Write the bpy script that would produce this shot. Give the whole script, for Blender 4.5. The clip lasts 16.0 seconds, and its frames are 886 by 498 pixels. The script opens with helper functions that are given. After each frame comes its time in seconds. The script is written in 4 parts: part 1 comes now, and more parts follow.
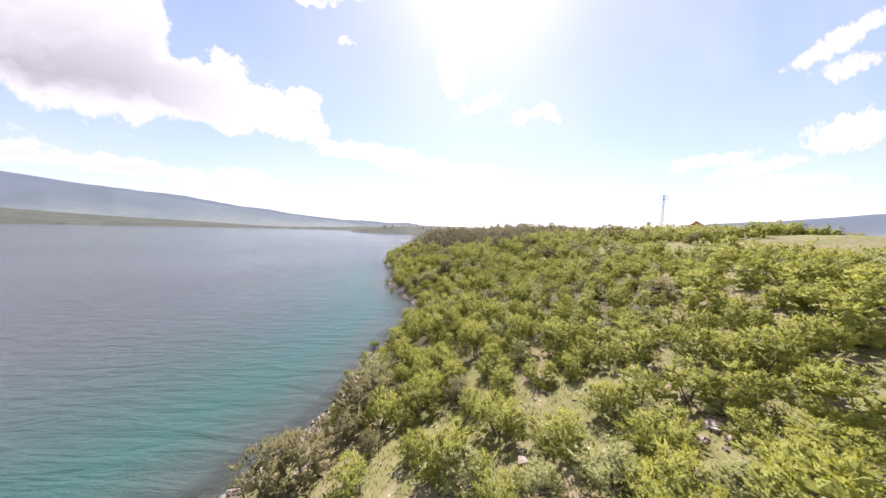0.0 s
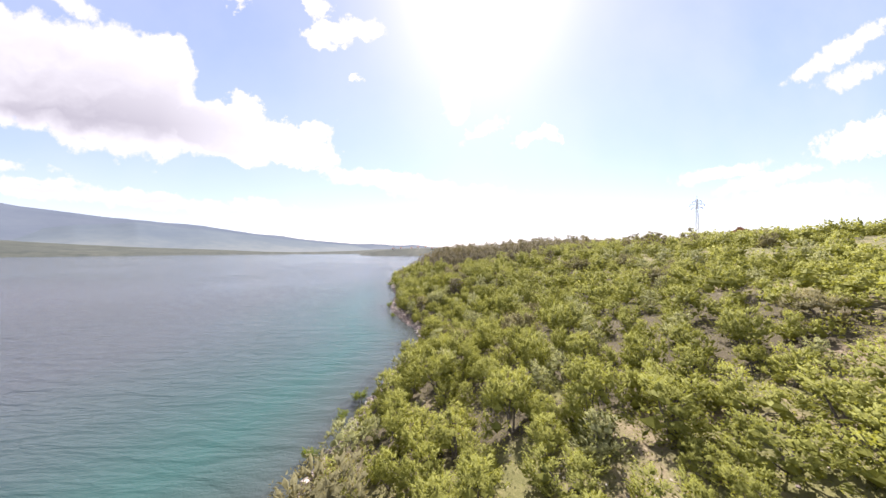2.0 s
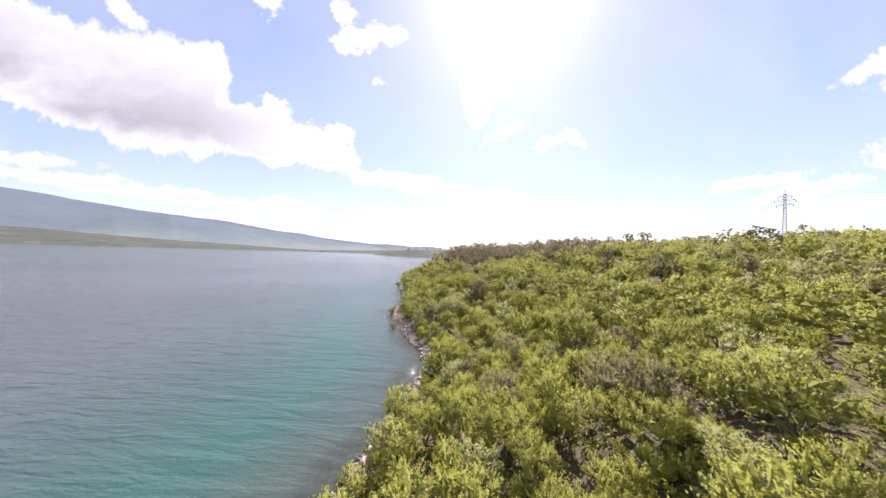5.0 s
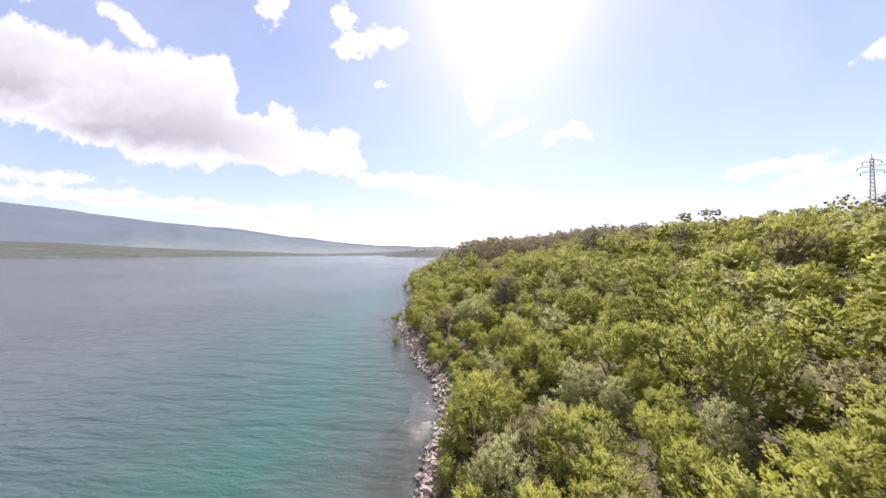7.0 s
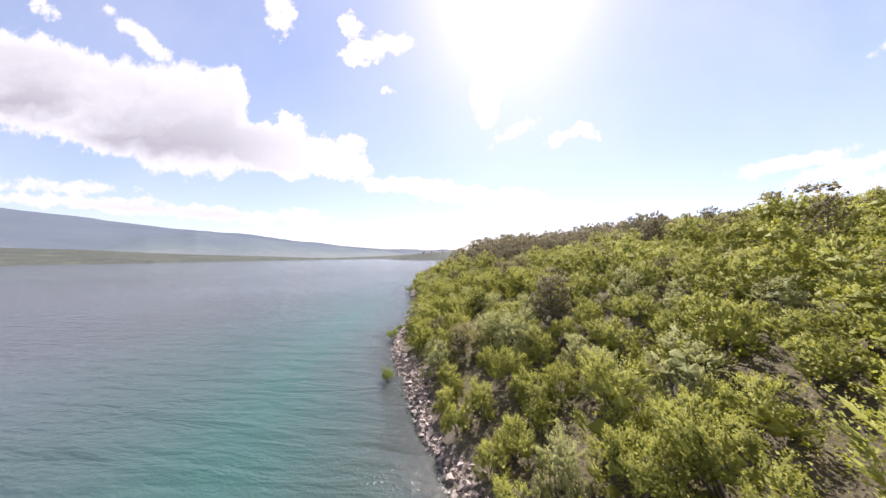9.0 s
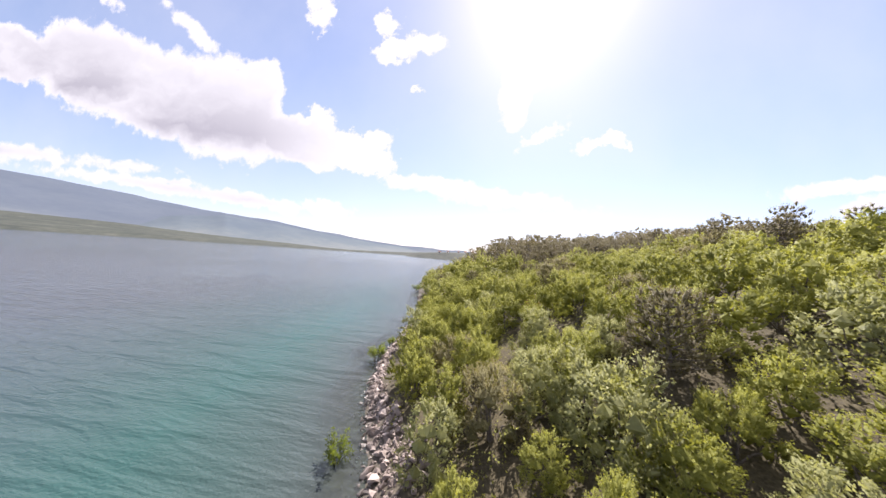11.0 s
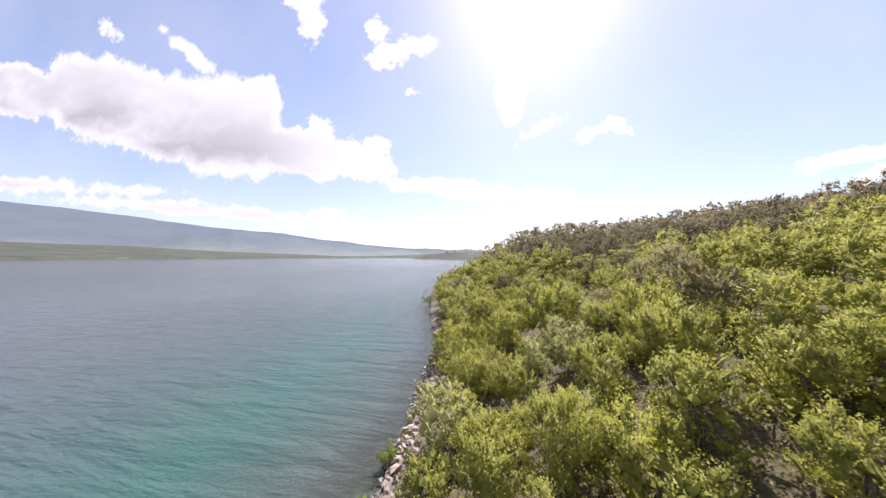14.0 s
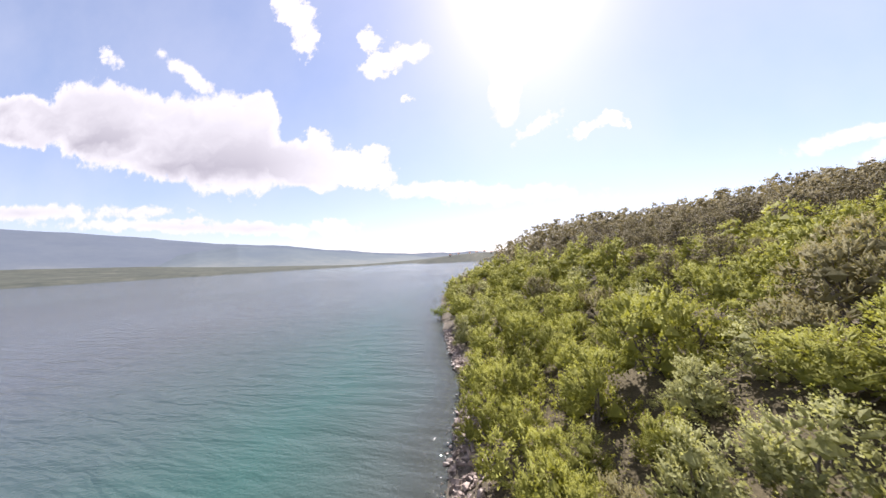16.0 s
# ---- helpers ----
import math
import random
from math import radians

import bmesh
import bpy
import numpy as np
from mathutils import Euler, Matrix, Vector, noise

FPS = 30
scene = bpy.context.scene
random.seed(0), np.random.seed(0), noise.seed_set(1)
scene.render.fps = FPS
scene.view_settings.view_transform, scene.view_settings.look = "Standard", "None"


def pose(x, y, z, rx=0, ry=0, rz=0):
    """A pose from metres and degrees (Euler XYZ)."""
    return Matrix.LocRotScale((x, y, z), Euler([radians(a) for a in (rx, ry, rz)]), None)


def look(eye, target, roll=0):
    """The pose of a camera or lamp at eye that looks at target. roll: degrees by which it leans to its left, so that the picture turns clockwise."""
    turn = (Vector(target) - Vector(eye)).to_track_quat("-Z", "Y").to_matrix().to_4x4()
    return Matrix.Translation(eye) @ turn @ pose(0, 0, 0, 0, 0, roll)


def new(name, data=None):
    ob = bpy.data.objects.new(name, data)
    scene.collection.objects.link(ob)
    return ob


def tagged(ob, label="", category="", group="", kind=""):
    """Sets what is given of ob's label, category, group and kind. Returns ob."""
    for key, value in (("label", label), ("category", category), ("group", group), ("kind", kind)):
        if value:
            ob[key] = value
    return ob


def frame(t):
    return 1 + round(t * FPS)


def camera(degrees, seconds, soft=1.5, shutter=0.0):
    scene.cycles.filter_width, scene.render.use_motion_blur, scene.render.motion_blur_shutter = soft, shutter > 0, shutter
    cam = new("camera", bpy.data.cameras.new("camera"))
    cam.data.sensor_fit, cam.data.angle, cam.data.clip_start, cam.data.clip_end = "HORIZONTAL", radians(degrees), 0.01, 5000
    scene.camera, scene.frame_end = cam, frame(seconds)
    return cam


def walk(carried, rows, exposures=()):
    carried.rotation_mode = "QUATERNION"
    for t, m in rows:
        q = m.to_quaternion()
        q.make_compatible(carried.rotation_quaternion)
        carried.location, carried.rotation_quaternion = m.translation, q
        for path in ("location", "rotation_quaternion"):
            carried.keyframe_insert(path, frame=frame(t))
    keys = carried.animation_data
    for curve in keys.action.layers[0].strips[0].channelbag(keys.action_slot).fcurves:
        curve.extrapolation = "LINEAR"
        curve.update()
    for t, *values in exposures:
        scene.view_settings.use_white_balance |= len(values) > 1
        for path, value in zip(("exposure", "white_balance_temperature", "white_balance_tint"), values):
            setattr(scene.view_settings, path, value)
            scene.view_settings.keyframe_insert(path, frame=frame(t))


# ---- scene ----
cam = camera(118.39, 16.0, soft=1.5, shutter=0.12)
PATH = [
    (0, 0.023, 0.012, 16.018, 86.116, -1.710, -0.007),
    (0.5, 0.081, 2.341, 15.533, 87.635, -1.308, 0.383),
    (1, 0.164, 4.798, 15.098, 88.945, -0.730, 0.845),
    (1.5, 0.208, 7.278, 14.598, 89.975, -0.272, 1.304),
    (2, 0.057, 9.561, 14.230, 90.688, 0.019, 1.844),
    (2.5, -0.018, 11.886, 13.940, 91.014, -0.159, 2.380),
    (3, -0.137, 14.319, 13.646, 91.199, -1.482, 3.281),
    (3.5, -0.206, 16.527, 13.368, 91.168, -2.781, 4.204),
    (6, -1.925, 29.617, 11.856, 91.273, -1.046, 6.223),
    (6.5, -2.387, 32.195, 11.569, 91.186, -0.472, 6.639),
    (7, -2.931, 35.027, 11.244, 91.062, 0.112, 6.982),
    (7.5, -3.457, 37.758, 10.917, 91.229, 0.676, 7.235),
    (8, -3.985, 40.713, 10.602, 91.322, 1.116, 7.643),
    (8.5, -4.481, 43.415, 10.342, 91.562, 1.220, 8.113),
    (11, -6.583, 56.620, 8.954, 91.734, -4.078, 11.912),
    (11.5, -7.164, 58.931, 8.959, 91.622, -4.993, 12.653),
    (12, -7.906, 61.307, 9.089, 91.563, -4.407, 12.897),
    (12.5, -8.666, 63.554, 9.187, 91.456, -3.624, 12.999),
    (13, -9.508, 65.931, 9.217, 91.613, -2.609, 13.172),
    (13.5, -10.302, 68.024, 9.231, 91.505, -1.581, 13.317),
    (14, -11.188, 70.173, 9.200, 91.712, 0.018, 13.376),
    (14.5, -11.976, 72.217, 9.186, 91.892, 1.482, 13.470),
    (15, -12.779, 74.309, 9.148, 92.057, 2.627, 13.565),
    (15.5, -13.481, 76.289, 9.143, 92.305, 3.124, 13.860),
    (16, -14.234, 78.347, 9.149, 92.465, 3.252, 14.244),
]
walk(cam, [(t, pose(*p)) for t, *p in PATH], [(0, 1.35, 6350, 19), (2.5, 1.4, 6350, 19), (6, 1.33, 6350, 19), (11, 1.31, 6350, 19), (16, 1.3, 6350, 19)])

# ---- light ----
SUN_AZ, SUN_EL = 7.5, 49.0      # degrees: to the right of +y, above the horizon
world = bpy.data.worlds.new("sky")
scene.world = world
world.use_nodes = True
wt = world.node_tree
wt.nodes.clear()


def node(tree, kind, inputs=(), **props):
    n = tree.nodes.new(kind)
    for k, v in props.items():
        setattr(n, k, v)
    for k, v in dict(inputs).items():
        if hasattr(v, "is_linked"):
            tree.links.new(v, n.inputs[k])
        else:
            n.inputs[k].default_value = v
    return n


def math_(tree, op, a, b=None, clamp=False):
    ins = {0: a}
    if b is not None:
        ins[1] = b
    return node(tree, "ShaderNodeMath", ins, operation=op, use_clamp=clamp).outputs[0]


def ramp(tree, fac, stops):
    n = node(tree, "ShaderNodeValToRGB", {0: fac})
    el = n.color_ramp.elements
    while len(el) < len(stops):
        el.new(0.5)
    for e, (p, c) in zip(el, stops):
        e.position, e.color = p, (*c, 1)
    return n.outputs[0]


def mixc(tree, fac, a, b, blend="MIX"):
    n = node(tree, "ShaderNodeMix", {0: fac, 6: a, 7: b}, data_type="RGBA", blend_type=blend)
    return n.outputs[2]


def noise_(tree, vec, scale, detail=4.0, rough=0.55, dist=0.0):
    return node(tree, "ShaderNodeTexNoise", {"Vector": vec, "Scale": scale, "Detail": detail, "Roughness": rough, "Distortion": dist})


def remap(tree, v, a, b, c=0.0, d=1.0):
    return node(tree, "ShaderNodeMapRange", {0: v, 1: a, 2: b, 3: c, 4: d}, clamp=True).outputs[0]


# clouds: soft ellipses on a flat sky chart that faces the lake's far end, 467 units to the unit of slope
CHART_YAW, CHART_PITCH, CHART_SCALE = 6.98, 1.06, 467.5
# centre right and up on the chart, half length, half height, turn, weight
CUMULUS = [
    (-790, 330, 170, 100, -14, 1.0), (-645, 286, 190, 98, -16, 1.0), (-490, 245, 150, 108, -16, 1.0), (-412, 300, 52, 52, 0, .9),
    (-330, 194, 114, 52, -18, 1.0), (-292, 226, 38, 32, 0, .8), (-212, 170, 90, 36, -20, 1.0), (-172, 190, 34, 24, 0, .8), (-60, 118, 120, 18, -6, .8), (60, 100, 150, 20, -4, .7),
    (-1000, 356, 210, 62, -10, .9), (-1300, 390, 240, 56, -8, .8), (-1000, 150, 300, 22, -4, .6),
    (-300, 424, 36, 28, -20, .8), (-322, 490, 70, 34, -50, .8), (-152, 360, 46, 28, 14, .85), (-98, 374, 44, 22, -6, .8), (-172, 410, 24, 30, 20, .7), (-112, 288, 15, 7, 8, .7),
    (-558, 398, 112, 17, -41, .75), (-760, 470, 40, 20, -30, .5),
    (122, 213, 50, 16, 28, .75), (204, 200, 32, 15, 16, .8), (230, 214, 24, 14, -8, .75), (252, 204, 14, 7, 0, .6),
    (68, 286, 34, 68, -6, .95), (96, 360, 60, 70, -10, .9),
    (-274, 66, 70, 20, 0, .7), (-580, 100, 66, 9, -3, .6), (-620, 92, 320, 16, -5, .7), (-700, 128, 130, 13, -3, .55), (-420, 74, 200, 16, -6, .7),
    (590, 146, 118, 15, 11, .75), (690, 138, 140, 19, 13, .75), (790, 366, 80, 16, 34, .8), (850, 398, 104, 26, 30, .85), (915, 440, 90, 20, 27, .8), (880, 350, 90, 22, 18, .6), (930, 230, 150, 42, 16, .75), (760, 110, 200, 20, 8, .6),
]


def build_sky():
    t = wt
    gen = node(t, "ShaderNodeTexCoord").outputs["Generated"]
    turned = node(t, "ShaderNodeVectorRotate", {"Vector": gen, "Rotation": (0, 0, radians(-CHART_YAW))}, rotation_type="EULER_XYZ").outputs[0]
    turned = node(t, "ShaderNodeVectorRotate", {"Vector": turned, "Rotation": (radians(-CHART_PITCH), 0, 0)}, rotation_type="EULER_XYZ").outputs[0]
    sep = node(t, "ShaderNodeSeparateXYZ", {0: turned})
    ahead = math_(t, "MAXIMUM", sep.outputs[1], 0.06)
    u = math_(t, "MULTIPLY", math_(t, "DIVIDE", sep.outputs[0], ahead), CHART_SCALE)
    v = math_(t, "MULTIPLY", math_(t, "DIVIDE", sep.outputs[2], ahead), CHART_SCALE)
    chart = node(t, "ShaderNodeCombineXYZ", {0: u, 1: v, 2: 0.0}).outputs[0]
    warp = noise_(t, chart, 0.013, 4, 0.55).outputs["Color"]
    fine = noise_(t, chart, 0.035, 2, 0.5).outputs["Color"]
    w1 = node(t, "ShaderNodeVectorMath", {0: warp, 1: (0.5, 0.5, 0.5)}, operation="SUBTRACT").outputs[0]
    w1 = node(t, "ShaderNodeVectorMath", {0: w1, 3: 62.0}, operation="SCALE").outputs[0]
    w2 = node(t, "ShaderNodeVectorMath", {0: fine, 1: (0.5, 0.5, 0.5)}, operation="SUBTRACT").outputs[0]
    w2 = node(t, "ShaderNodeVectorMath", {0: w2, 3: 14.0}, operation="SCALE").outputs[0]
    bent = node(t, "ShaderNodeVectorMath", {0: chart, 1: w1}, operation="ADD").outputs[0]
    bent = node(t, "ShaderNodeVectorMath", {0: bent, 1: w2}, operation="ADD").outputs[0]
    crisp = node(t, "ShaderNodeVectorMath", {0: noise_(t, chart, 0.034, 6, 0.62).outputs["Color"], 1: (0.5, 0.5, 0.5)}, operation="SUBTRACT").outputs[0]
    streak = node(t, "ShaderNodeVectorMath", {0: crisp, 3: 17.0}, operation="SCALE").outputs[0]
    streak = node(t, "ShaderNodeVectorMath", {0: chart, 1: streak}, operation="ADD").outputs[0]
    crisp = node(t, "ShaderNodeVectorMath", {0: crisp, 3: 58.0}, operation="SCALE").outputs[0]
    crisp = node(t, "ShaderNodeVectorMath", {0: chart, 1: crisp}, operation="ADD").outputs[0]
    dens = None
    for cu, cv, a, b, turn, wgt in CUMULUS:
        m = node(t, "ShaderNodeMapping", {"Vector": bent if b > 44 else (streak if a > 3.6 * b else crisp), "Location": (cu, cv, 0), "Rotation": (0, 0, radians(turn)), "Scale": (a * 0.99, b * 0.99, 100000)}, vector_type="TEXTURE").outputs[0]
        r = node(t, "ShaderNodeVectorMath", {0: m}, operation="LENGTH").outputs[1]
        k = math_(t, "MULTIPLY", math_(t, "SUBTRACT", 1.0, r), wgt * max(0.42, min(1.0, b / 48)))
        dens = k if dens is None else math_(t, "MAXIMUM", dens, k)
    ahead_ok = remap(t, sep.outputs[1], 0.08, 0.2)
    dens = math_(t, "MULTIPLY", math_(t, "ADD", dens, 0.6), ahead_ok)
    # scattered clouds added over the unseen rest of the sky, thick for fill light
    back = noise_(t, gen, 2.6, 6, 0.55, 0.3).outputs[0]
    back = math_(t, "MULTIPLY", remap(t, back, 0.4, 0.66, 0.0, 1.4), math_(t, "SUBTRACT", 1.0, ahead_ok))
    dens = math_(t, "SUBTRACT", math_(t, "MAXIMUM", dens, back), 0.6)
    ragged = noise_(t, chart, 0.03, 5, 0.6).outputs[0]
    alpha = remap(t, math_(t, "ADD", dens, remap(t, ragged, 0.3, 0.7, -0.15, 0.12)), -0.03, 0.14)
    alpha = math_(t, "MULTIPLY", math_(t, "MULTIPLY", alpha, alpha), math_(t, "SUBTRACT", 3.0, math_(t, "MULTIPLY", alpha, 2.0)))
    # white veil low over the horizon, thickest under the sun
    high = node(t, "ShaderNodeSeparateXYZ", {0: gen}).outputs[2]
    sun_way = Vector((math.sin(radians(SUN_AZ)) * math.cos(radians(SUN_EL)), math.cos(radians(SUN_AZ)) * math.cos(radians(SUN_EL)), math.sin(radians(SUN_EL))))
    near_sun = node(t, "ShaderNodeVectorMath", {0: gen, 1: sun_way}, operation="DOT_PRODUCT").outputs["Value"]
    low_sun = node(t, "ShaderNodeVectorMath", {0: gen, 1: (math.sin(radians(SUN_AZ)), math.cos(radians(SUN_AZ)), 0.03)}, operation="DOT_PRODUCT").outputs["Value"]
    veil = math_(t, "MULTIPLY", remap(t, high, 0.165, 0.02), remap(t, low_sun, 0.6, 0.97, 0.04, 0.85))
    veil = math_(t, "MULTIPLY", veil, remap(t, noise_(t, chart, 0.006, 4, 0.5).outputs[0], 0.3, 0.6, 0.75, 1.0))
    glow = math_(t, "POWER", remap(t, near_sun, 0.958, 1.0), 1.4)
    veil = math_(t, "MAXIMUM", math_(t, "MAXIMUM", veil, glow), remap(t, noise_(t, chart, 0.004, 5, 0.55).outputs[0], 0.35, 0.65, 0.14, 0.26))
    sky = node(t, "ShaderNodeTexSky", sky_type="NISHITA", sun_disc=False, sun_elevation=radians(SUN_EL), sun_rotation=radians(SUN_AZ), altitude=100.0, air_density=1.0, dust_density=0.5, ozone_density=1.0)
    clear = node(t, "ShaderNodeBackground", {"Color": mixc(t, 1.0, sky.outputs[0], mixc(t, remap(t, high, 0.42, 0.08), (1.03, 0.98, 1.0, 1), (0.93, 0.865, 0.93, 1)), "MULTIPLY"), "Strength": 0.076})
    # grey bellies of the thick cloud
    belly = remap(t, dens, 0.06, 0.34)
    along = node(t, "ShaderNodeMapping", {"Vector": bent, "Rotation": (0, 0, radians(16)), "Scale": (0.4, 1.0, 1.0)}).outputs[0]
    puff = remap(t, noise_(t, along, 0.011, 4, 0.5).outputs[0], 0.36, 0.6, 0.3, 1.0)
    under = remap(t, math_(t, "ADD", v, math_(t, "MULTIPLY", u, 0.29)), 190, 60, 0.15, 1.0)
    shade = math_(t, "MULTIPLY", math_(t, "MULTIPLY", math_(t, "MULTIPLY", belly, under), puff), math_(t, "MULTIPLY", remap(t, u, -180, -420), remap(t, v, 130, 200, 0.4, 1.0)))
    tone = mixc(t, shade, (1.0, 0.985, 1.0, 1), (0.56, 0.54, 0.59, 1))
    cloud = node(t, "ShaderNodeBackground", {"Color": tone, "Strength": 0.44})
    haze = node(t, "ShaderNodeBackground", {"Color": (0.985, 0.975, 1.0, 1), "Strength": 0.455})
    m1 = node(t, "ShaderNodeMixShader", {0: math_(t, "MULTIPLY", veil, 0.96), 1: clear.outputs[0], 2: haze.outputs[0]})
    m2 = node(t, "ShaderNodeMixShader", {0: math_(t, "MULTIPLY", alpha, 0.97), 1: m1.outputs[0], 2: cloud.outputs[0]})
    out = node(t, "ShaderNodeOutputWorld", {0: m2.outputs[0]})


build_sky()
sun = new("sun", bpy.data.lights.new("sun", "SUN"))
sun.data.energy, sun.data.angle, sun.data.color = 5.0, radians(0.53), (1.0, 0.95, 0.86)
sun.matrix_world = look((0, 0, 300), (-300 * math.sin(radians(SUN_AZ)) * math.cos(radians(SUN_EL)), -300 * math.cos(radians(SUN_AZ)) * math.cos(radians(SUN_EL)), 300 - 300 * math.sin(radians(SUN_EL))))

# ---- materials ----


def material(name):
    m = bpy.data.materials.new(name)
    m.use_nodes = True
    t = m.node_tree
    t.nodes.clear()
    return m, t


def finish(t, shader):
    node(t, "ShaderNodeOutputMaterial", {0: shader})


def leaf_material(name, dark, mid, light, trans=0.42, rough=0.65, through_leaf=(1.35, 1.3, 0.6)):
    m, t = material(name)
    isl = node(t, "ShaderNodeNewGeometry").outputs["Random Per Island"]
    obr = node(t, "ShaderNodeObjectInfo").outputs["Random"]
    pos = node(t, "ShaderNodeNewGeometry").outputs["Position"]
    broad = noise_(t, pos, 0.23, 3).outputs[0]
    k = math_(t, "ADD", math_(t, "MULTIPLY", isl, 0.1), math_(t, "MULTIPLY", obr, 0.46))
    k = math_(t, "ADD", k, remap(t, broad, 0.3, 0.7, -0.12, 0.3))
    col = ramp(t, k, [(0.0, dark), (0.5, mid), (1.0, light)])
    vein = noise_(t, pos, 3.2, 3).outputs[0]
    col = mixc(t, 0.35, col, ramp(t, vein, [(0.3, dark), (0.75, light)]))
    small = noise_(t, pos, 13.0, 3, 0.7).outputs[0]
    col = mixc(t, remap(t, small, 0.42, 0.62, 0.5, 0.0), col, (*dark, 1))
    p = node(t, "ShaderNodeBsdfPrincipled", {"Base Color": col, "Roughness": rough, "Specular IOR Level": 0.12})
    tr = node(t, "ShaderNodeBsdfTranslucent", {0: mixc(t, 1.0, col, (*through_leaf, 1), "MULTIPLY")})
    s = node(t, "ShaderNodeMixShader", {0: trans, 1: p.outputs[0], 2: tr.outputs[0]})
    finish(t, s.outputs[0])
    return m


OAK = leaf_material("oak_leaf", (0.214, 0.224, 0.055), (0.318, 0.326, 0.081), (0.408, 0.404, 0.112), 0.45, 0.65, (1.08, 1.06, 0.55))
SILVER = leaf_material("silver_leaf", (0.25, 0.257, 0.118), (0.355, 0.362, 0.168), (0.455, 0.455, 0.23), 0.5, 0.6, (1.12, 1.1, 0.75))
BROWN = leaf_material("dry_leaf", (0.165, 0.154, 0.08), (0.248, 0.231, 0.117), (0.328, 0.304, 0.155), 0.46, 0.7, (1.15, 1.04, 0.72))
RUSSET = leaf_material("russet_leaf", (0.18, 0.1, 0.04), (0.3, 0.16, 0.055), (0.4, 0.22, 0.08), 0.4, 0.65, (1.2, 1.0, 0.7))
PINE = leaf_material("pine_needle", (0.132, 0.12, 0.068), (0.188, 0.167, 0.097), (0.24, 0.212, 0.128), 0.44, 0.65, (1.15, 1.05, 0.75))
YOUNG = leaf_material("young_leaf", (0.09, 0.12, 0.02), (0.15, 0.19, 0.03), (0.24, 0.27, 0.06), 0.5)
GRASS = leaf_material("grass_blade", (0.09, 0.1, 0.03), (0.16, 0.165, 0.055), (0.25, 0.23, 0.1), 0.4)


def bark_material():
    m, t = material("bark")
    pos = node(t, "ShaderNodeNewGeometry").outputs["Position"]
    n = noise_(t, pos, 14, 5).outputs[0]
    col = ramp(t, n, [(0.3, (0.06, 0.048, 0.038)), (0.7, (0.19, 0.165, 0.14))])
    b = node(t, "ShaderNodeBump", {"Height": n, "Strength": 0.6, "Distance": 0.02})
    p = node(t, "ShaderNodeBsdfPrincipled", {"Base Color": col, "Roughness": 0.9, "Normal": b.outputs[0]})
    finish(t, p.outputs[0])
    return m


BARK = bark_material()


def stone_material(name="limestone"):
    m, t = material(name)
    geo = node(t, "ShaderNodeNewGeometry")
    pos, isl = geo.outputs["Position"], geo.outputs["Random Per Island"]
    obr = node(t, "ShaderNodeObjectInfo").outputs["Random"]
    n1 = noise_(t, pos, 2.2, 5).outputs[0]
    n2 = noise_(t, pos, 17, 4).outputs[0]
    k = math_(t, "ADD", math_(t, "MULTIPLY", n1, 0.6), math_(t, "MULTIPLY", math_(t, "ADD", isl, obr), 0.22))
    col = ramp(t, k, [(0.25, (0.125, 0.096, 0.082)), (0.5, (0.255, 0.205, 0.178)), (0.8, (0.47, 0.395, 0.35))])
    col = mixc(t, remap(t, n2, 0.55, 0.7, 0, 0.5), col, (0.12, 0.11, 0.095, 1))
    z = node(t, "ShaderNodeSeparateXYZ", {0: pos}).outputs[2]
    wet = remap(t, z, 0.22, 0.05)
    col = mixc(t, math_(t, "MULTIPLY", wet, 0.7), col, (0.06, 0.055, 0.045, 1))
    b = node(t, "ShaderNodeBump", {"Height": math_(t, "ADD", n1, n2), "Strength": 0.5, "Distance": 0.05})
    p = node(t, "ShaderNodeBsdfPrincipled", {"Base Color": col, "Roughness": remap(t, wet, 0, 1, 0.85, 0.35), "Normal": b.outputs[0]})
    finish(t, p.outputs[0])
    return m


STONE = stone_material()


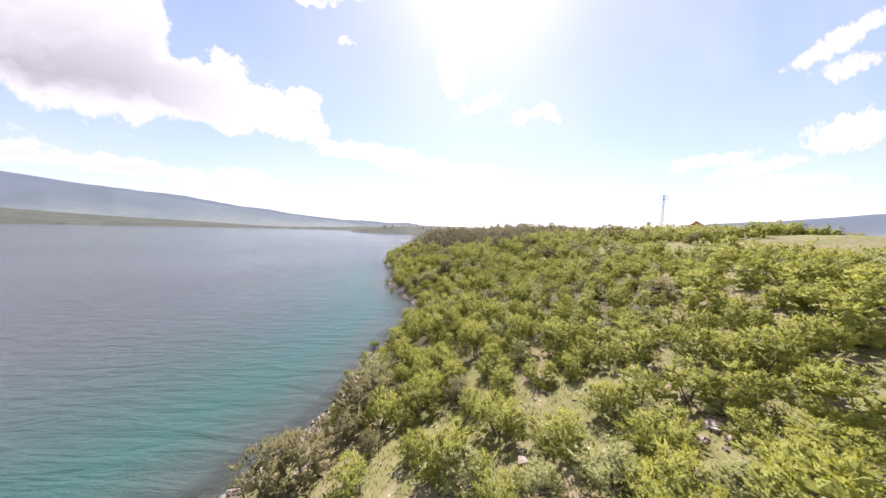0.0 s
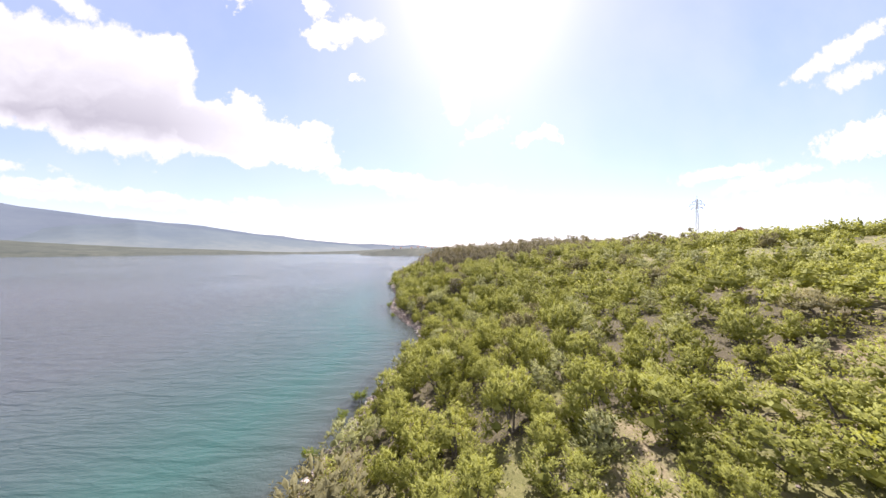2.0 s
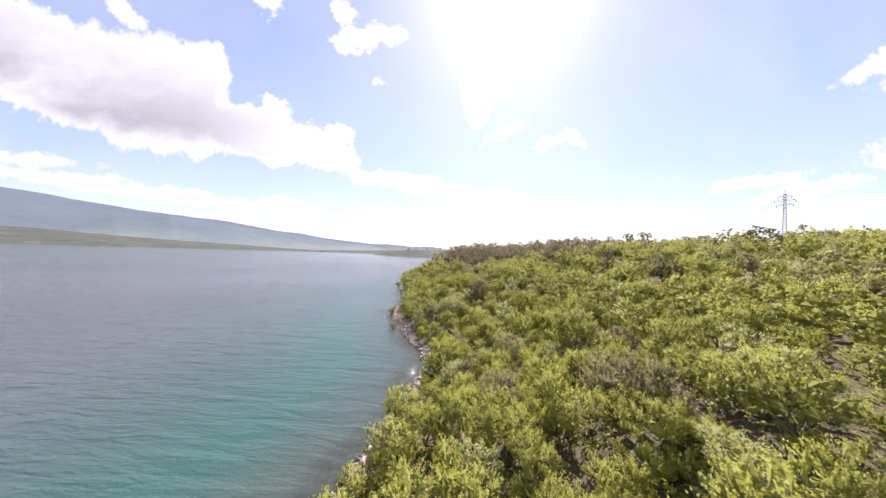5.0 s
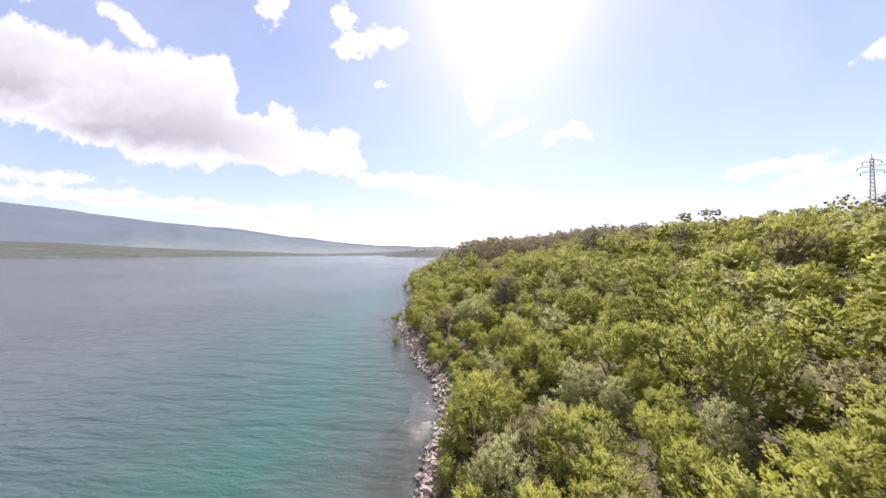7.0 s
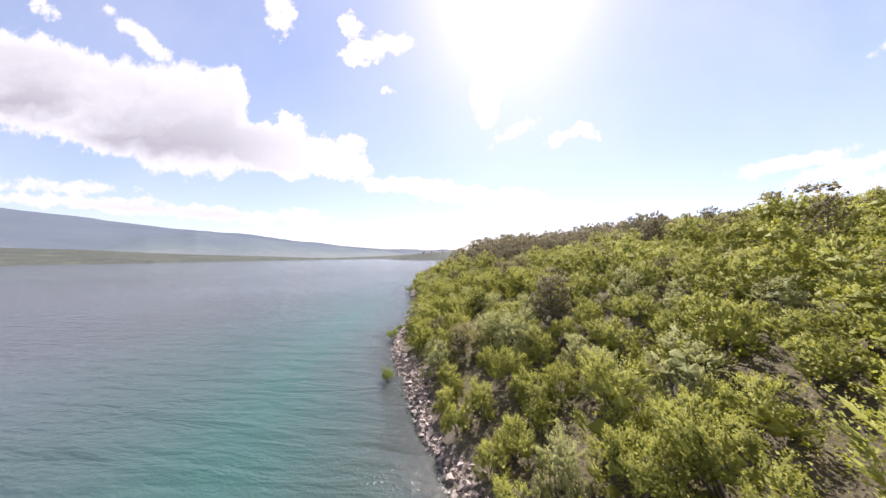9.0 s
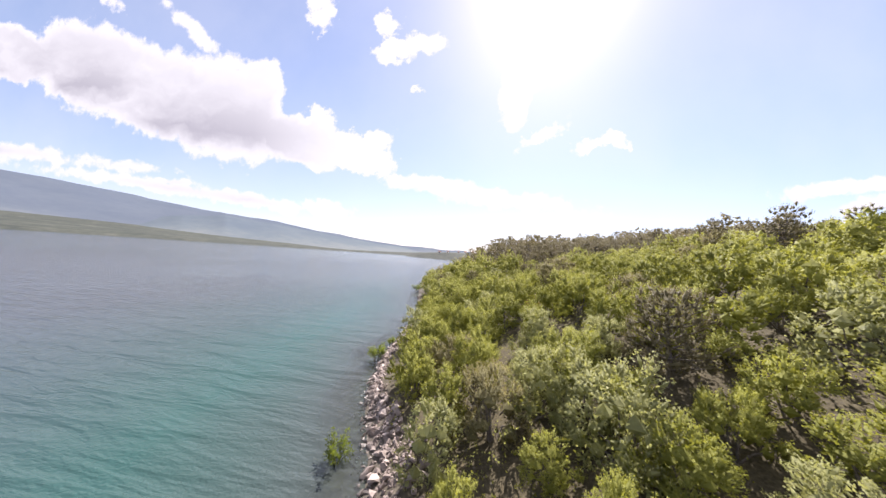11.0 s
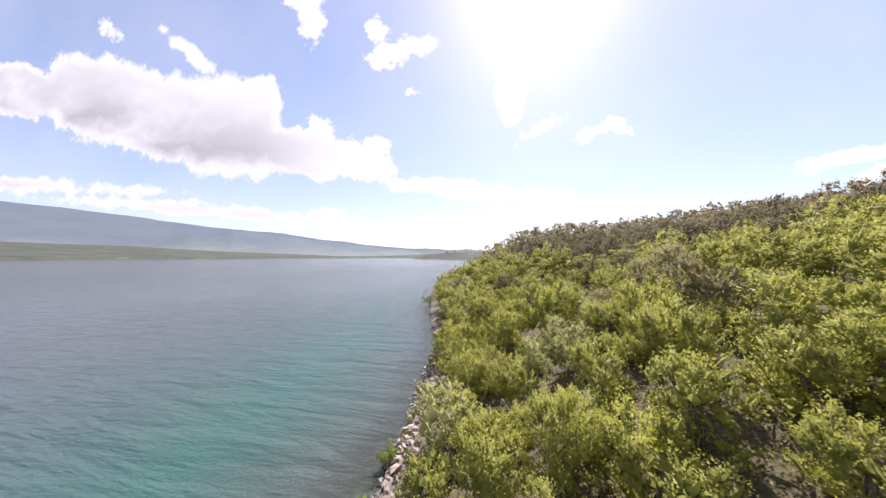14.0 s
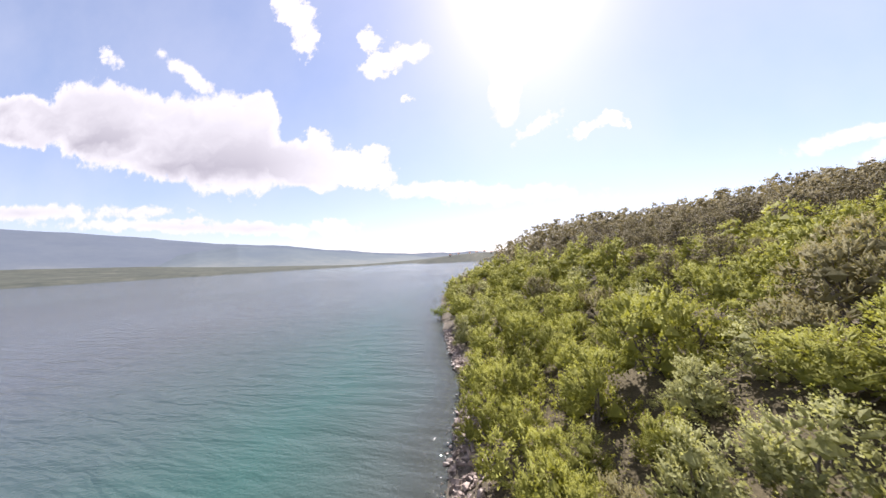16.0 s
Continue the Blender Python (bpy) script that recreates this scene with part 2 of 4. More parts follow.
def ground_material():
    m, t = material("karst_ground")
    pos = node(t, "ShaderNodeNewGeometry").outputs["Position"]
    z = node(t, "ShaderNodeSeparateXYZ", {0: pos}).outputs[2]
    far = node(t, "ShaderNodeAttribute", attribute_name="far").outputs["Fac"]
    big = noise_(t, pos, 0.16, 5).outputs[0]
    mid = noise_(t, pos, 1.1, 5, 0.6).outputs[0]
    tiny = noise_(t, pos, 9, 4, 0.65).outputs[0]
    grass = ramp(t, math_(t, "ADD", math_(t, "MULTIPLY", mid, 0.6), math_(t, "MULTIPLY", tiny, 0.4)), [(0.3, (0.086, 0.086, 0.032)), (0.5, (0.138, 0.132, 0.052)), (0.7, (0.205, 0.182, 0.086))])
    dirt = ramp(t, tiny, [(0.3, (0.13, 0.098, 0.065)), (0.7, (0.27, 0.21, 0.145))])
    col = mixc(t, remap(t, math_(t, "ADD", big, math_(t, "MULTIPLY", mid, 0.5)), 0.76, 0.96), grass, dirt)
    litter = ramp(t, tiny, [(0.3, (0.05, 0.042, 0.026)), (0.55, (0.088, 0.074, 0.044)), (0.75, (0.135, 0.112, 0.07))])
    meadow = node(t, "ShaderNodeAttribute", attribute_name="meadow").outputs["Fac"]
    col = mixc(t, remap(t, math_(t, "ADD", meadow, math_(t, "MULTIPLY", math_(t, "SUBTRACT", mid, 0.5), 0.8)), 0.3, 0.6), litter, col)
    vor = node(t, "ShaderNodeTexVoronoi", {"Vector": pos, "Scale": 2.6}, feature="F1")
    peb = remap(t, vor.outputs["Distance"], 0.2, 0.12)
    peb = math_(t, "MULTIPLY", math_(t, "MULTIPLY", peb, remap(t, mid, 0.52, 0.64)), remap(t, meadow, 0.2, 0.6, 0.25, 1.0))
    col = mixc(t, peb, col, (0.46, 0.42, 0.38, 1))
    shore = remap(t, z, 0.6, 0.2)
    bed = node(t, "ShaderNodeTexVoronoi", {"Vector": pos, "Scale": 1.9}, feature="F1")
    gravel = mixc(t, remap(t, math_(t, "ADD", bed.outputs["Distance"], math_(t, "MULTIPLY", tiny, 0.3)), 0.15, 0.7), (0.19, 0.165, 0.14, 1), (0.09, 0.078, 0.062, 1))
    col = mixc(t, shore, col, gravel)
    # woods and fields of the far shores, their colours greyed for distance haze
    w = math_(t, "ADD", math_(t, "MULTIPLY", noise_(t, pos, 0.011, 8, 0.62).outputs[0], 0.55), math_(t, "MULTIPLY", noise_(t, pos, 0.045, 6, 0.7).outputs[0], 0.45))
    wood = ramp(t, w, [(0.4, (0.032, 0.038, 0.034)), (0.49, (0.05, 0.056, 0.045)), (0.57, (0.066, 0.071, 0.057)), (0.68, (0.11, 0.108, 0.092))])
    col = mixc(t, far, col, wood)
    b = node(t, "ShaderNodeBump", {"Height": math_(t, "ADD", mid, tiny), "Strength": 0.5, "Distance": 0.08})
    p = node(t, "ShaderNodeBsdfPrincipled", {"Base Color": col, "Roughness": 0.95, "Specular IOR Level": 0.2, "Normal": b.outputs[0]})
    finish(t, p.outputs[0])
    return m


GROUND = ground_material()


def water_material():
    m, t = material("lake_water")
    pos = node(t, "ShaderNodeNewGeometry").outputs["Position"]
    off = node(t, "ShaderNodeAttribute", attribute_name="offshore").outputs["Fac"]
    patch = noise_(t, pos, 0.09, 3).outputs[0]
    # Farther up the shore, grazing sky reflection is put into the colour as grey.
    far_sky_grey = remap(t, node(t, "ShaderNodeSeparateXYZ", {0: pos}).outputs[1], 88, 145)
    d = math_(t, "ADD", off, math_(t, "MULTIPLY", math_(t, "SUBTRACT", patch, 0.5), 5.0))
    # Depth colour; the far-out tones are also raised to hold reflected sky.
    col = ramp(t, remap(t, d, 0.0, 120.0), [(0.0, (0.066, 0.066, 0.058)), (0.02, (0.046, 0.06, 0.056)), (0.075, (0.028, 0.072, 0.064)), (0.15, (0.034, 0.06, 0.059)), (0.32, (0.047, 0.055, 0.06)), (1.0, (0.061, 0.058, 0.067))])
    col = mixc(t, math_(t, "MULTIPLY", far_sky_grey, remap(t, off, 0.5, 4.0, 0.4, 0.8)), col, (0.042, 0.05, 0.056, 1))
    stretch = node(t, "ShaderNodeMapping", {"Vector": pos, "Rotation": (0, 0, radians(-34)), "Scale": (0.34, 1.5, 1)}).outputs[0]
    w1 = noise_(t, stretch, 0.5, 3, 0.55, 0.4).outputs[0]
    w2 = noise_(t, stretch, 2.2, 3, 0.6, 0.3).outputs[0]
    w3 = noise_(t, pos, 6.5, 2, 0.5).outputs[0]
    calm = remap(t, noise_(t, pos, 0.012, 4).outputs[0], 0.35, 0.65, 0.5, 1.0)
    h = math_(t, "ADD", math_(t, "MULTIPLY", w1, 0.52), math_(t, "ADD", math_(t, "MULTIPLY", w2, 0.1), math_(t, "MULTIPLY", w3, remap(t, off, 30, 4, 0.035, 0.075))))
    b = node(t, "ShaderNodeBump", {"Height": math_(t, "MULTIPLY", h, calm), "Strength": 0.8, "Distance": 1.0})
    p = node(t, "ShaderNodeBsdfPrincipled", {"Base Color": col, "Roughness": 0.1, "IOR": 1.345, "Normal": b.outputs[0]})
    clear = node(t, "ShaderNodeBsdfTransparent", {0: (0.72, 0.88, 0.86, 1)})
    gl = node(t, "ShaderNodeBsdfGlossy", {"Roughness": 0.1, "Normal": b.outputs[0]})
    fr = node(t, "ShaderNodeFresnel", {"IOR": 1.333, "Normal": b.outputs[0]})
    thin = node(t, "ShaderNodeMixShader", {0: fr.outputs[0], 1: clear.outputs[0], 2: gl.outputs[0]})
    deep = remap(t, d, -1.2, 2.6)
    s = node(t, "ShaderNodeMixShader", {0: deep, 1: thin.outputs[0], 2: p.outputs[0]})
    finish(t, s.outputs[0])
    return m


WATER = water_material()


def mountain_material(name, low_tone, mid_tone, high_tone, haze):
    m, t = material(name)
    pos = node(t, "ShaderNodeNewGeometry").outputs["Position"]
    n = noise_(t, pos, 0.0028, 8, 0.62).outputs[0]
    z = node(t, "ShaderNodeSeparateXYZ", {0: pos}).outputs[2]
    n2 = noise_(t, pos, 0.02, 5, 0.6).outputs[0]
    # Distance haze is put into the tones, paler low down, and a faint emission.
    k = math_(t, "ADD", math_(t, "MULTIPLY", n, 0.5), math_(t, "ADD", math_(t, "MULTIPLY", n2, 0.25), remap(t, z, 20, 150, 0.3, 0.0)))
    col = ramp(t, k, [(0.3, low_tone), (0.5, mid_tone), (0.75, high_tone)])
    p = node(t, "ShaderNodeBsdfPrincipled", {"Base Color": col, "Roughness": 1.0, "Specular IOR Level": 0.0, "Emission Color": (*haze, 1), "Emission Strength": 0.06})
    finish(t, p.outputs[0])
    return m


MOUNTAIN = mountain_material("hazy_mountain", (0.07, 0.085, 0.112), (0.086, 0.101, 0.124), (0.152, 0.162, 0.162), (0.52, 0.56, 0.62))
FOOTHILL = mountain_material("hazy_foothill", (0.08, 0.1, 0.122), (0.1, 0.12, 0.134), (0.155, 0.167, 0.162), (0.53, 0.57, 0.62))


def plain_material(name, a, b, scale, rough=0.7, metal=0.0):
    m, t = material(name)
    pos = node(t, "ShaderNodeNewGeometry").outputs["Position"]
    n = noise_(t, pos, scale, 5).outputs[0]
    p = node(t, "ShaderNodeBsdfPrincipled", {"Base Color": ramp(t, n, [(0.3, a), (0.7, b)]), "Roughness": rough, "Metallic": metal})
    finish(t, p.outputs[0])
    return m


STEEL = plain_material("galvanised_steel", (0.5, 0.51, 0.48), (0.62, 0.63, 0.6), 3.0, 0.6, 0.0)
PLASTER = plain_material("white_plaster", (0.62, 0.58, 0.52), (0.78, 0.75, 0.7), 1.0, 0.9)
TILES = plain_material("clay_tiles", (0.3, 0.12, 0.07), (0.42, 0.2, 0.12), 2.0, 0.85)
PORCELAIN = plain_material("brown_porcelain", (0.1, 0.05, 0.03), (0.16, 0.08, 0.05), 5.0, 0.3)
GLASS = plain_material("dark_pane", (0.02, 0.025, 0.03), (0.04, 0.05, 0.06), 1.0, 0.1)

# ---- the land ----
# open spots: x, y, radius
OPEN = [(-2.7, 31.2, 1.3), (7.6, 27.5, 1.0), (6.8, 40.5, 1.0), (43, 67, 4.5), (40, 44, 3.6), (33, 30, 3), (27, 22, 1.7), (36, 62, 2.4), (30, 26, 1.7), (24, 18.5, 1.5), (30, 15, 2), (36, 22, 2.2)]
# the near shore, from behind the start to beyond the headland: x, y
SHORE = [(-70, -400), (-40, -120), (-24, -40), (-17, 0), (-12.6, 14.5), (-9.6, 21), (-8.4, 30), (-7.3, 38), (-5.9, 45), (-5.3, 52), (-5.7, 56.5), (-8.3, 61), (-11, 66), (-13.6, 71),
         (-15.6, 77), (-16.4, 83), (-17.2, 89), (-17.8, 96), (-20, 103), (-22.2, 109), (-27, 125), (-31.5, 143), (-33, 156), (-28, 172), (-14, 188), (14, 204), (70, 228), (300, 330), (900, 700), (4600, 2200)]


def shore_line():
    p = np.array(SHORE, float)
    s = np.r_[0, np.cumsum(np.hypot(*np.diff(p, axis=0).T))]
    q = []
    for i in range(len(p) - 1):
        n = max(2, min(40, int((s[i + 1] - s[i]) / 1.5)))
        for k in range(n):
            f = k / n
            f2 = f
            q.append(p[i] * (1 - f2) + p[i + 1] * f2)
    q.append(p[-1])
    q = np.array(q)
    # soften the corners, then small coves
    for _ in range(2):
        q[1:-1] = 0.25 * q[:-2] + 0.5 * q[1:-1] + 0.25 * q[2:]
    for i, (x, y) in enumerate(q):
        if -60 < y < 300 and x < 300:
            q[i, 0] += 0.5 * noise.noise((y * 0.35, 0.0, 3.0)) + 0.35 * noise.noise((y * 1.1, 5.0, 0.0))
    return q


LINE = shore_line()


def inland(x, y):
    """Metres inland from the near shore (negative out on the lake)."""
    x, y = np.asarray(x, float), np.asarray(y, float)
    best = np.full(x.shape, 1e18)
    side = np.zeros(x.shape)
    a, b = LINE[:-1], LINE[1:]
    for (ax, ay), (bx, by) in zip(a, b):
        dx, dy = bx - ax, by - ay
        f = np.clip(((x - ax) * dx + (y - ay) * dy) / (dx * dx + dy * dy), 0, 1)
        ex, ey = x - ax - f * dx, y - ay - f * dy
        d2 = ex * ex + ey * ey
        near = d2 < best
        cross = dx * ey - dy * ex
        side = np.where(near, cross, side)
        best = np.where(near, d2, best)
    return np.sqrt(best) * np.where(side < 0, 1, -1)


PROFILE_D = (-400, -60, -20, -6, -2, 0, 1.5, 4, 7, 10, 15, 20, 25, 31, 41, 55, 95, 200, 1000, 5000)
PROFILE_Z = (-30, -16, -6, -1.6, -0.45, -0.02, 0.5, 1.1, 1.9, 2.9, 4.8, 6.4, 8.0, 9.6, 11.6, 13.4, 16.2, 18.5, 24, 40)


def waves(x, y, seed):
    """Smooth unevenness from a few crossing sines, about -1 to 1."""
    r = np.random.RandomState(seed)
    z = 0
    for k in range(7):
        a, f, p = r.uniform(0, 6.28), 0.6 * 1.45 ** k, r.uniform(0, 6.28)
        z = z + np.sin((x * np.cos(a) + y * np.sin(a)) * f + p) / 1.35 ** k
    return z / 2.6


def land(x, y):
    """Height of the ground."""
    x, y = np.asarray(x, float), np.asarray(y, float)
    d = inland(x, y)
    z = np.interp(d, PROFILE_D, PROFILE_Z)
    on = np.clip(d / 12, 0, 1)
    z = z + on * (0.45 * waves(x * 0.16, y * 0.16, 1) + 0.12 * waves(x * 0.7, y * 0.7, 2))
    z = z + 1.3 * np.clip((d - 28) / 15, 0, 1) * np.clip((105 - y) / 25, 0, 1)
    # the headland's hill
    z = z + np.clip(d / 14, 0, 1) * (4.2 * np.exp(-((x + 4) / 20) ** 2 - ((y - 160) / 26) ** 2) + 1.5 * np.exp(-((x - 40) / 22) ** 2 - ((y - 140) / 30) ** 2))
    # the plateau's near end lies lower; the ground falls away behind it
    z = z - 3.0 * np.clip((x - 28) / 25, 0, 1) * np.clip((54 - y) / 22, 0, 1)
    z = z - 11 * np.clip((x - 100) / 70, 0, 1) * np.clip((190 - y) / 60, 0, 1) * np.clip((700 - x) / 300, 0, 1)
    # far shore on the other side of the lake, and the promontory ahead
    left = np.clip((-1200 + 60 * waves(x * 0.002, y * 0.004, 3) - x) / 1400, -1, 3)
    z = np.maximum(z, np.where(left > 0, 3 + 80 * left, -30))
    cape = 1 - ((x + 120) / 330) ** 2 - ((y - 1260) / 190) ** 2
    z = np.maximum(z, np.where(cape > 0, 2 + 34 * np.sqrt(np.clip(cape, 0, 1)), -30))
    end = np.clip((y - 2300 - 0.25 * x + 100 * waves(x * 0.003, y * 0.001, 4)) / 1500, -1, 2)
    z = np.maximum(z, np.where((end > 0) & (x < 1500), 3 + 60 * end, -30))
    return z


def graded(lo, fine_lo, fine_hi, hi, step, grow=1.16):
    mid = list(np.arange(fine_lo, fine_hi + step * 0.5, step))
    up, s = [mid[-1]], step
    while up[-1] < hi:
        s *= grow
        up.append(min(hi, up[-1] + s))
    down, s = [mid[0]], step
    while down[-1] > lo:
        s *= grow
        down.append(max(lo, down[-1] - s))
    return np.array(down[:0:-1] + mid + up[1:])


def mesh_of(name, verts, faces, mat, smooth=True):
    """A mesh from arrays of places and of equal-sided faces."""
    verts, faces = np.asarray(verts, np.float32), np.asarray(faces, np.int32)
    me = bpy.data.meshes.new(name)
    k = faces.shape[1]
    me.vertices.add(len(verts))
    me.vertices.foreach_set("co", verts.ravel())
    me.loops.add(faces.size)
    me.loops.foreach_set("vertex_index", faces.ravel())
    me.polygons.add(len(faces))
    me.polygons.foreach_set("loop_start", np.arange(0, faces.size, k, dtype=np.int32))
    me.polygons.foreach_set("loop_total", np.full(len(faces), k, np.int32))
    me.polygons.foreach_set("use_smooth", np.full(len(faces), smooth, bool))
    me.materials.append(mat)
    me.update(calc_edges=True)
    me.validate()
    return me


def grid_faces(nx, ny):
    i = np.arange(nx * ny).reshape(ny, nx)
    return np.stack([i[:-1, :-1], i[:-1, 1:], i[1:, 1:], i[1:, :-1]], -1).reshape(-1, 4)


def attribute(me, name, values):
    a = me.attributes.new(name, "FLOAT", "POINT")
    a.data.foreach_set("value", np.asarray(values, np.float32))


def build_ground():
    gx, gy = graded(-4700, -45, 120, 4700, 1.3), graded(-4700, -30, 215, 4700, 1.3)
    X, Y = np.meshgrid(gx, gy)
    Z = land(X, Y)
    me = mesh_of("ground", np.stack([X, Y, Z], -1).reshape(-1, 3), grid_faces(len(gx), len(gy)), GROUND)
    D = inland(X, Y)
    plateau = np.clip((D - 30) / 10, 0, 1) * np.clip((112 - Y) / 30, 0, 1)
    meadow = np.clip((26 - Y) / 4, 0, 1)
    for a, b, r in OPEN:
        meadow = np.maximum(meadow, np.clip(1.6 - np.hypot(X - a, Y - b) / r, 0, 1))
    attribute(me, "meadow", np.maximum(meadow, plateau).ravel())
    attribute(me, "far", np.clip((np.hypot(X - 10, Y - 90) - 130) / 120, 0, 1).ravel())
    return tagged(new("ground", me), "stony karst slope with sparse grass, falling to the lake", "ground", kind="structure")


def build_water():
    gx, gy = graded(-4700, -60, 30, 4700, 2.0, 1.2), graded(-4700, -30, 215, 4700, 2.0, 1.2)
    X, Y = np.meshgrid(gx, gy)
    me = mesh_of("water", np.stack([X, Y, 0 * X], -1).reshape(-1, 3), grid_faces(len(gx), len(gy)), WATER)
    attribute(me, "offshore", np.clip(-inland(X, Y), -5, 400).ravel())
    return tagged(new("water", me), "rippled lake, turquoise near the shore and grey-blue beyond", "water", kind="structure")


build_ground()
build_water()


SKYLINE_BEAR = (-180, -120, -90, -66, -58, -43, -30, -20, -10, 2, 20, 40, 45, 53, 60, 80, 120, 180)
SKYLINE_TALL = (0.05, 0.1, 0.118, 0.104, 0.09, 0.072, 0.046, 0.032, 0.03, 0.016, 0.012, 0.02, 0.04, 0.052, 0.066, 0.072, 0.05, 0.05)


def ridge(az, t, near, deep, mat, label):
    """A hillside whose skyline has the slopes t at the bearings az, degrees to the right of +y."""
    rows = []
    for f in np.linspace(0, 1, 13):
        r = near + deep * f
        x, y = r * np.sin(np.radians(az)), r * np.cos(np.radians(az))
        top = t * (near + deep) * (f ** 0.8)
        z = top * (1 + 0.22 * waves(x * 0.0022, y * 0.0022, 8) * (1 - f * 0.75)) + 12 * waves(x * 0.012, y * 0.012, 9) * f * np.clip(t / 0.02, 0, 1) - 12 * (1 - f)
        rows.append(np.stack([x, y, z], -1))
    me = mesh_of("backdrop", np.array(rows).reshape(-1, 3), grid_faces(len(az), 13), mat)
    tagged(new("backdrop", me), label, "mountains", kind="structure")


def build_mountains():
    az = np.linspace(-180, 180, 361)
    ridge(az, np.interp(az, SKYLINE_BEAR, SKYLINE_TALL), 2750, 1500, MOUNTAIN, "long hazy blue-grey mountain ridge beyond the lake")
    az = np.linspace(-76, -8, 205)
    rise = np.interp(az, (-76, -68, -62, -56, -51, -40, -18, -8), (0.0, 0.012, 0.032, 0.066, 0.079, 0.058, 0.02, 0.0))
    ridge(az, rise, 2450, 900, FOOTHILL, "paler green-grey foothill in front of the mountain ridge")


build_mountains()

# ---- plants ----


def tube(pts, radii, sides=6):
    """Places and faces of a tapered limb."""
    pts = [Vector(p) for p in pts]
    vs, fs = [], []
    for i, (p, r) in enumerate(zip(pts, radii)):
        d = (pts[min(i + 1, len(pts) - 1)] - pts[max(i - 1, 0)]).normalized()
        q = d.to_track_quat("Z", "Y")
        for k in range(sides):
            a = 2 * math.pi * k / sides
            vs.append(p + q @ Vector((r * math.cos(a), r * math.sin(a), 0)))
    for i in range(len(pts) - 1):
        for k in range(sides):
            a, b = i * sides + k, i * sides + (k + 1) % sides
            fs.append((a, b, b + sides, a + sides))
    return vs, fs


def limbs_mesh(name, limbs, sides=6):
    vs, fs = [], []
    for pts, radii in limbs:
        v, f = tube(pts, radii, sides)
        o = len(vs)
        vs += v
        fs += [tuple(k + o for k in q) for q in f]
    return mesh_of(name, np.array([tuple(v) for v in vs]), fs, BARK)


def leaf_set(rng, centres, radii, count, size, aspect=0.55, up=0.35, fold=0.25):
    """Pointed leaves that stand out from the middle of each clump."""
    c = centres[np.arange(count) % len(centres)]
    r = radii[np.arange(count) % len(centres)]
    d = rng.normal(size=(count, 3))
    d[:, 2] = d[:, 2] * 0.9 + up
    d /= np.linalg.norm(d, axis=1)[:, None]
    base = c + d * (r * (rng.uniform(0.1, 1.0, count) ** 0.5))[:, None]
    lean = d * 0.75 + rng.normal(size=(count, 3)) * 0.45 + [0, 0, 0.5]
    lean /= np.linalg.norm(lean, axis=1)[:, None]
    side = np.cross(lean, rng.normal(size=(count, 3)) * 0.7 + [0, 0, 0.7])
    side /= np.linalg.norm(side, axis=1)[:, None] + 1e-9
    nor = np.cross(side, lean)
    ln = (size * rng.uniform(0.7, 1.35, count))[:, None]
    w = ln * aspect * 0.5
    mid = base + lean * ln * 0.3
    v = np.stack([mid + side * w, base + lean * ln, mid - side * w + nor * w * fold], 1)
    return v, d


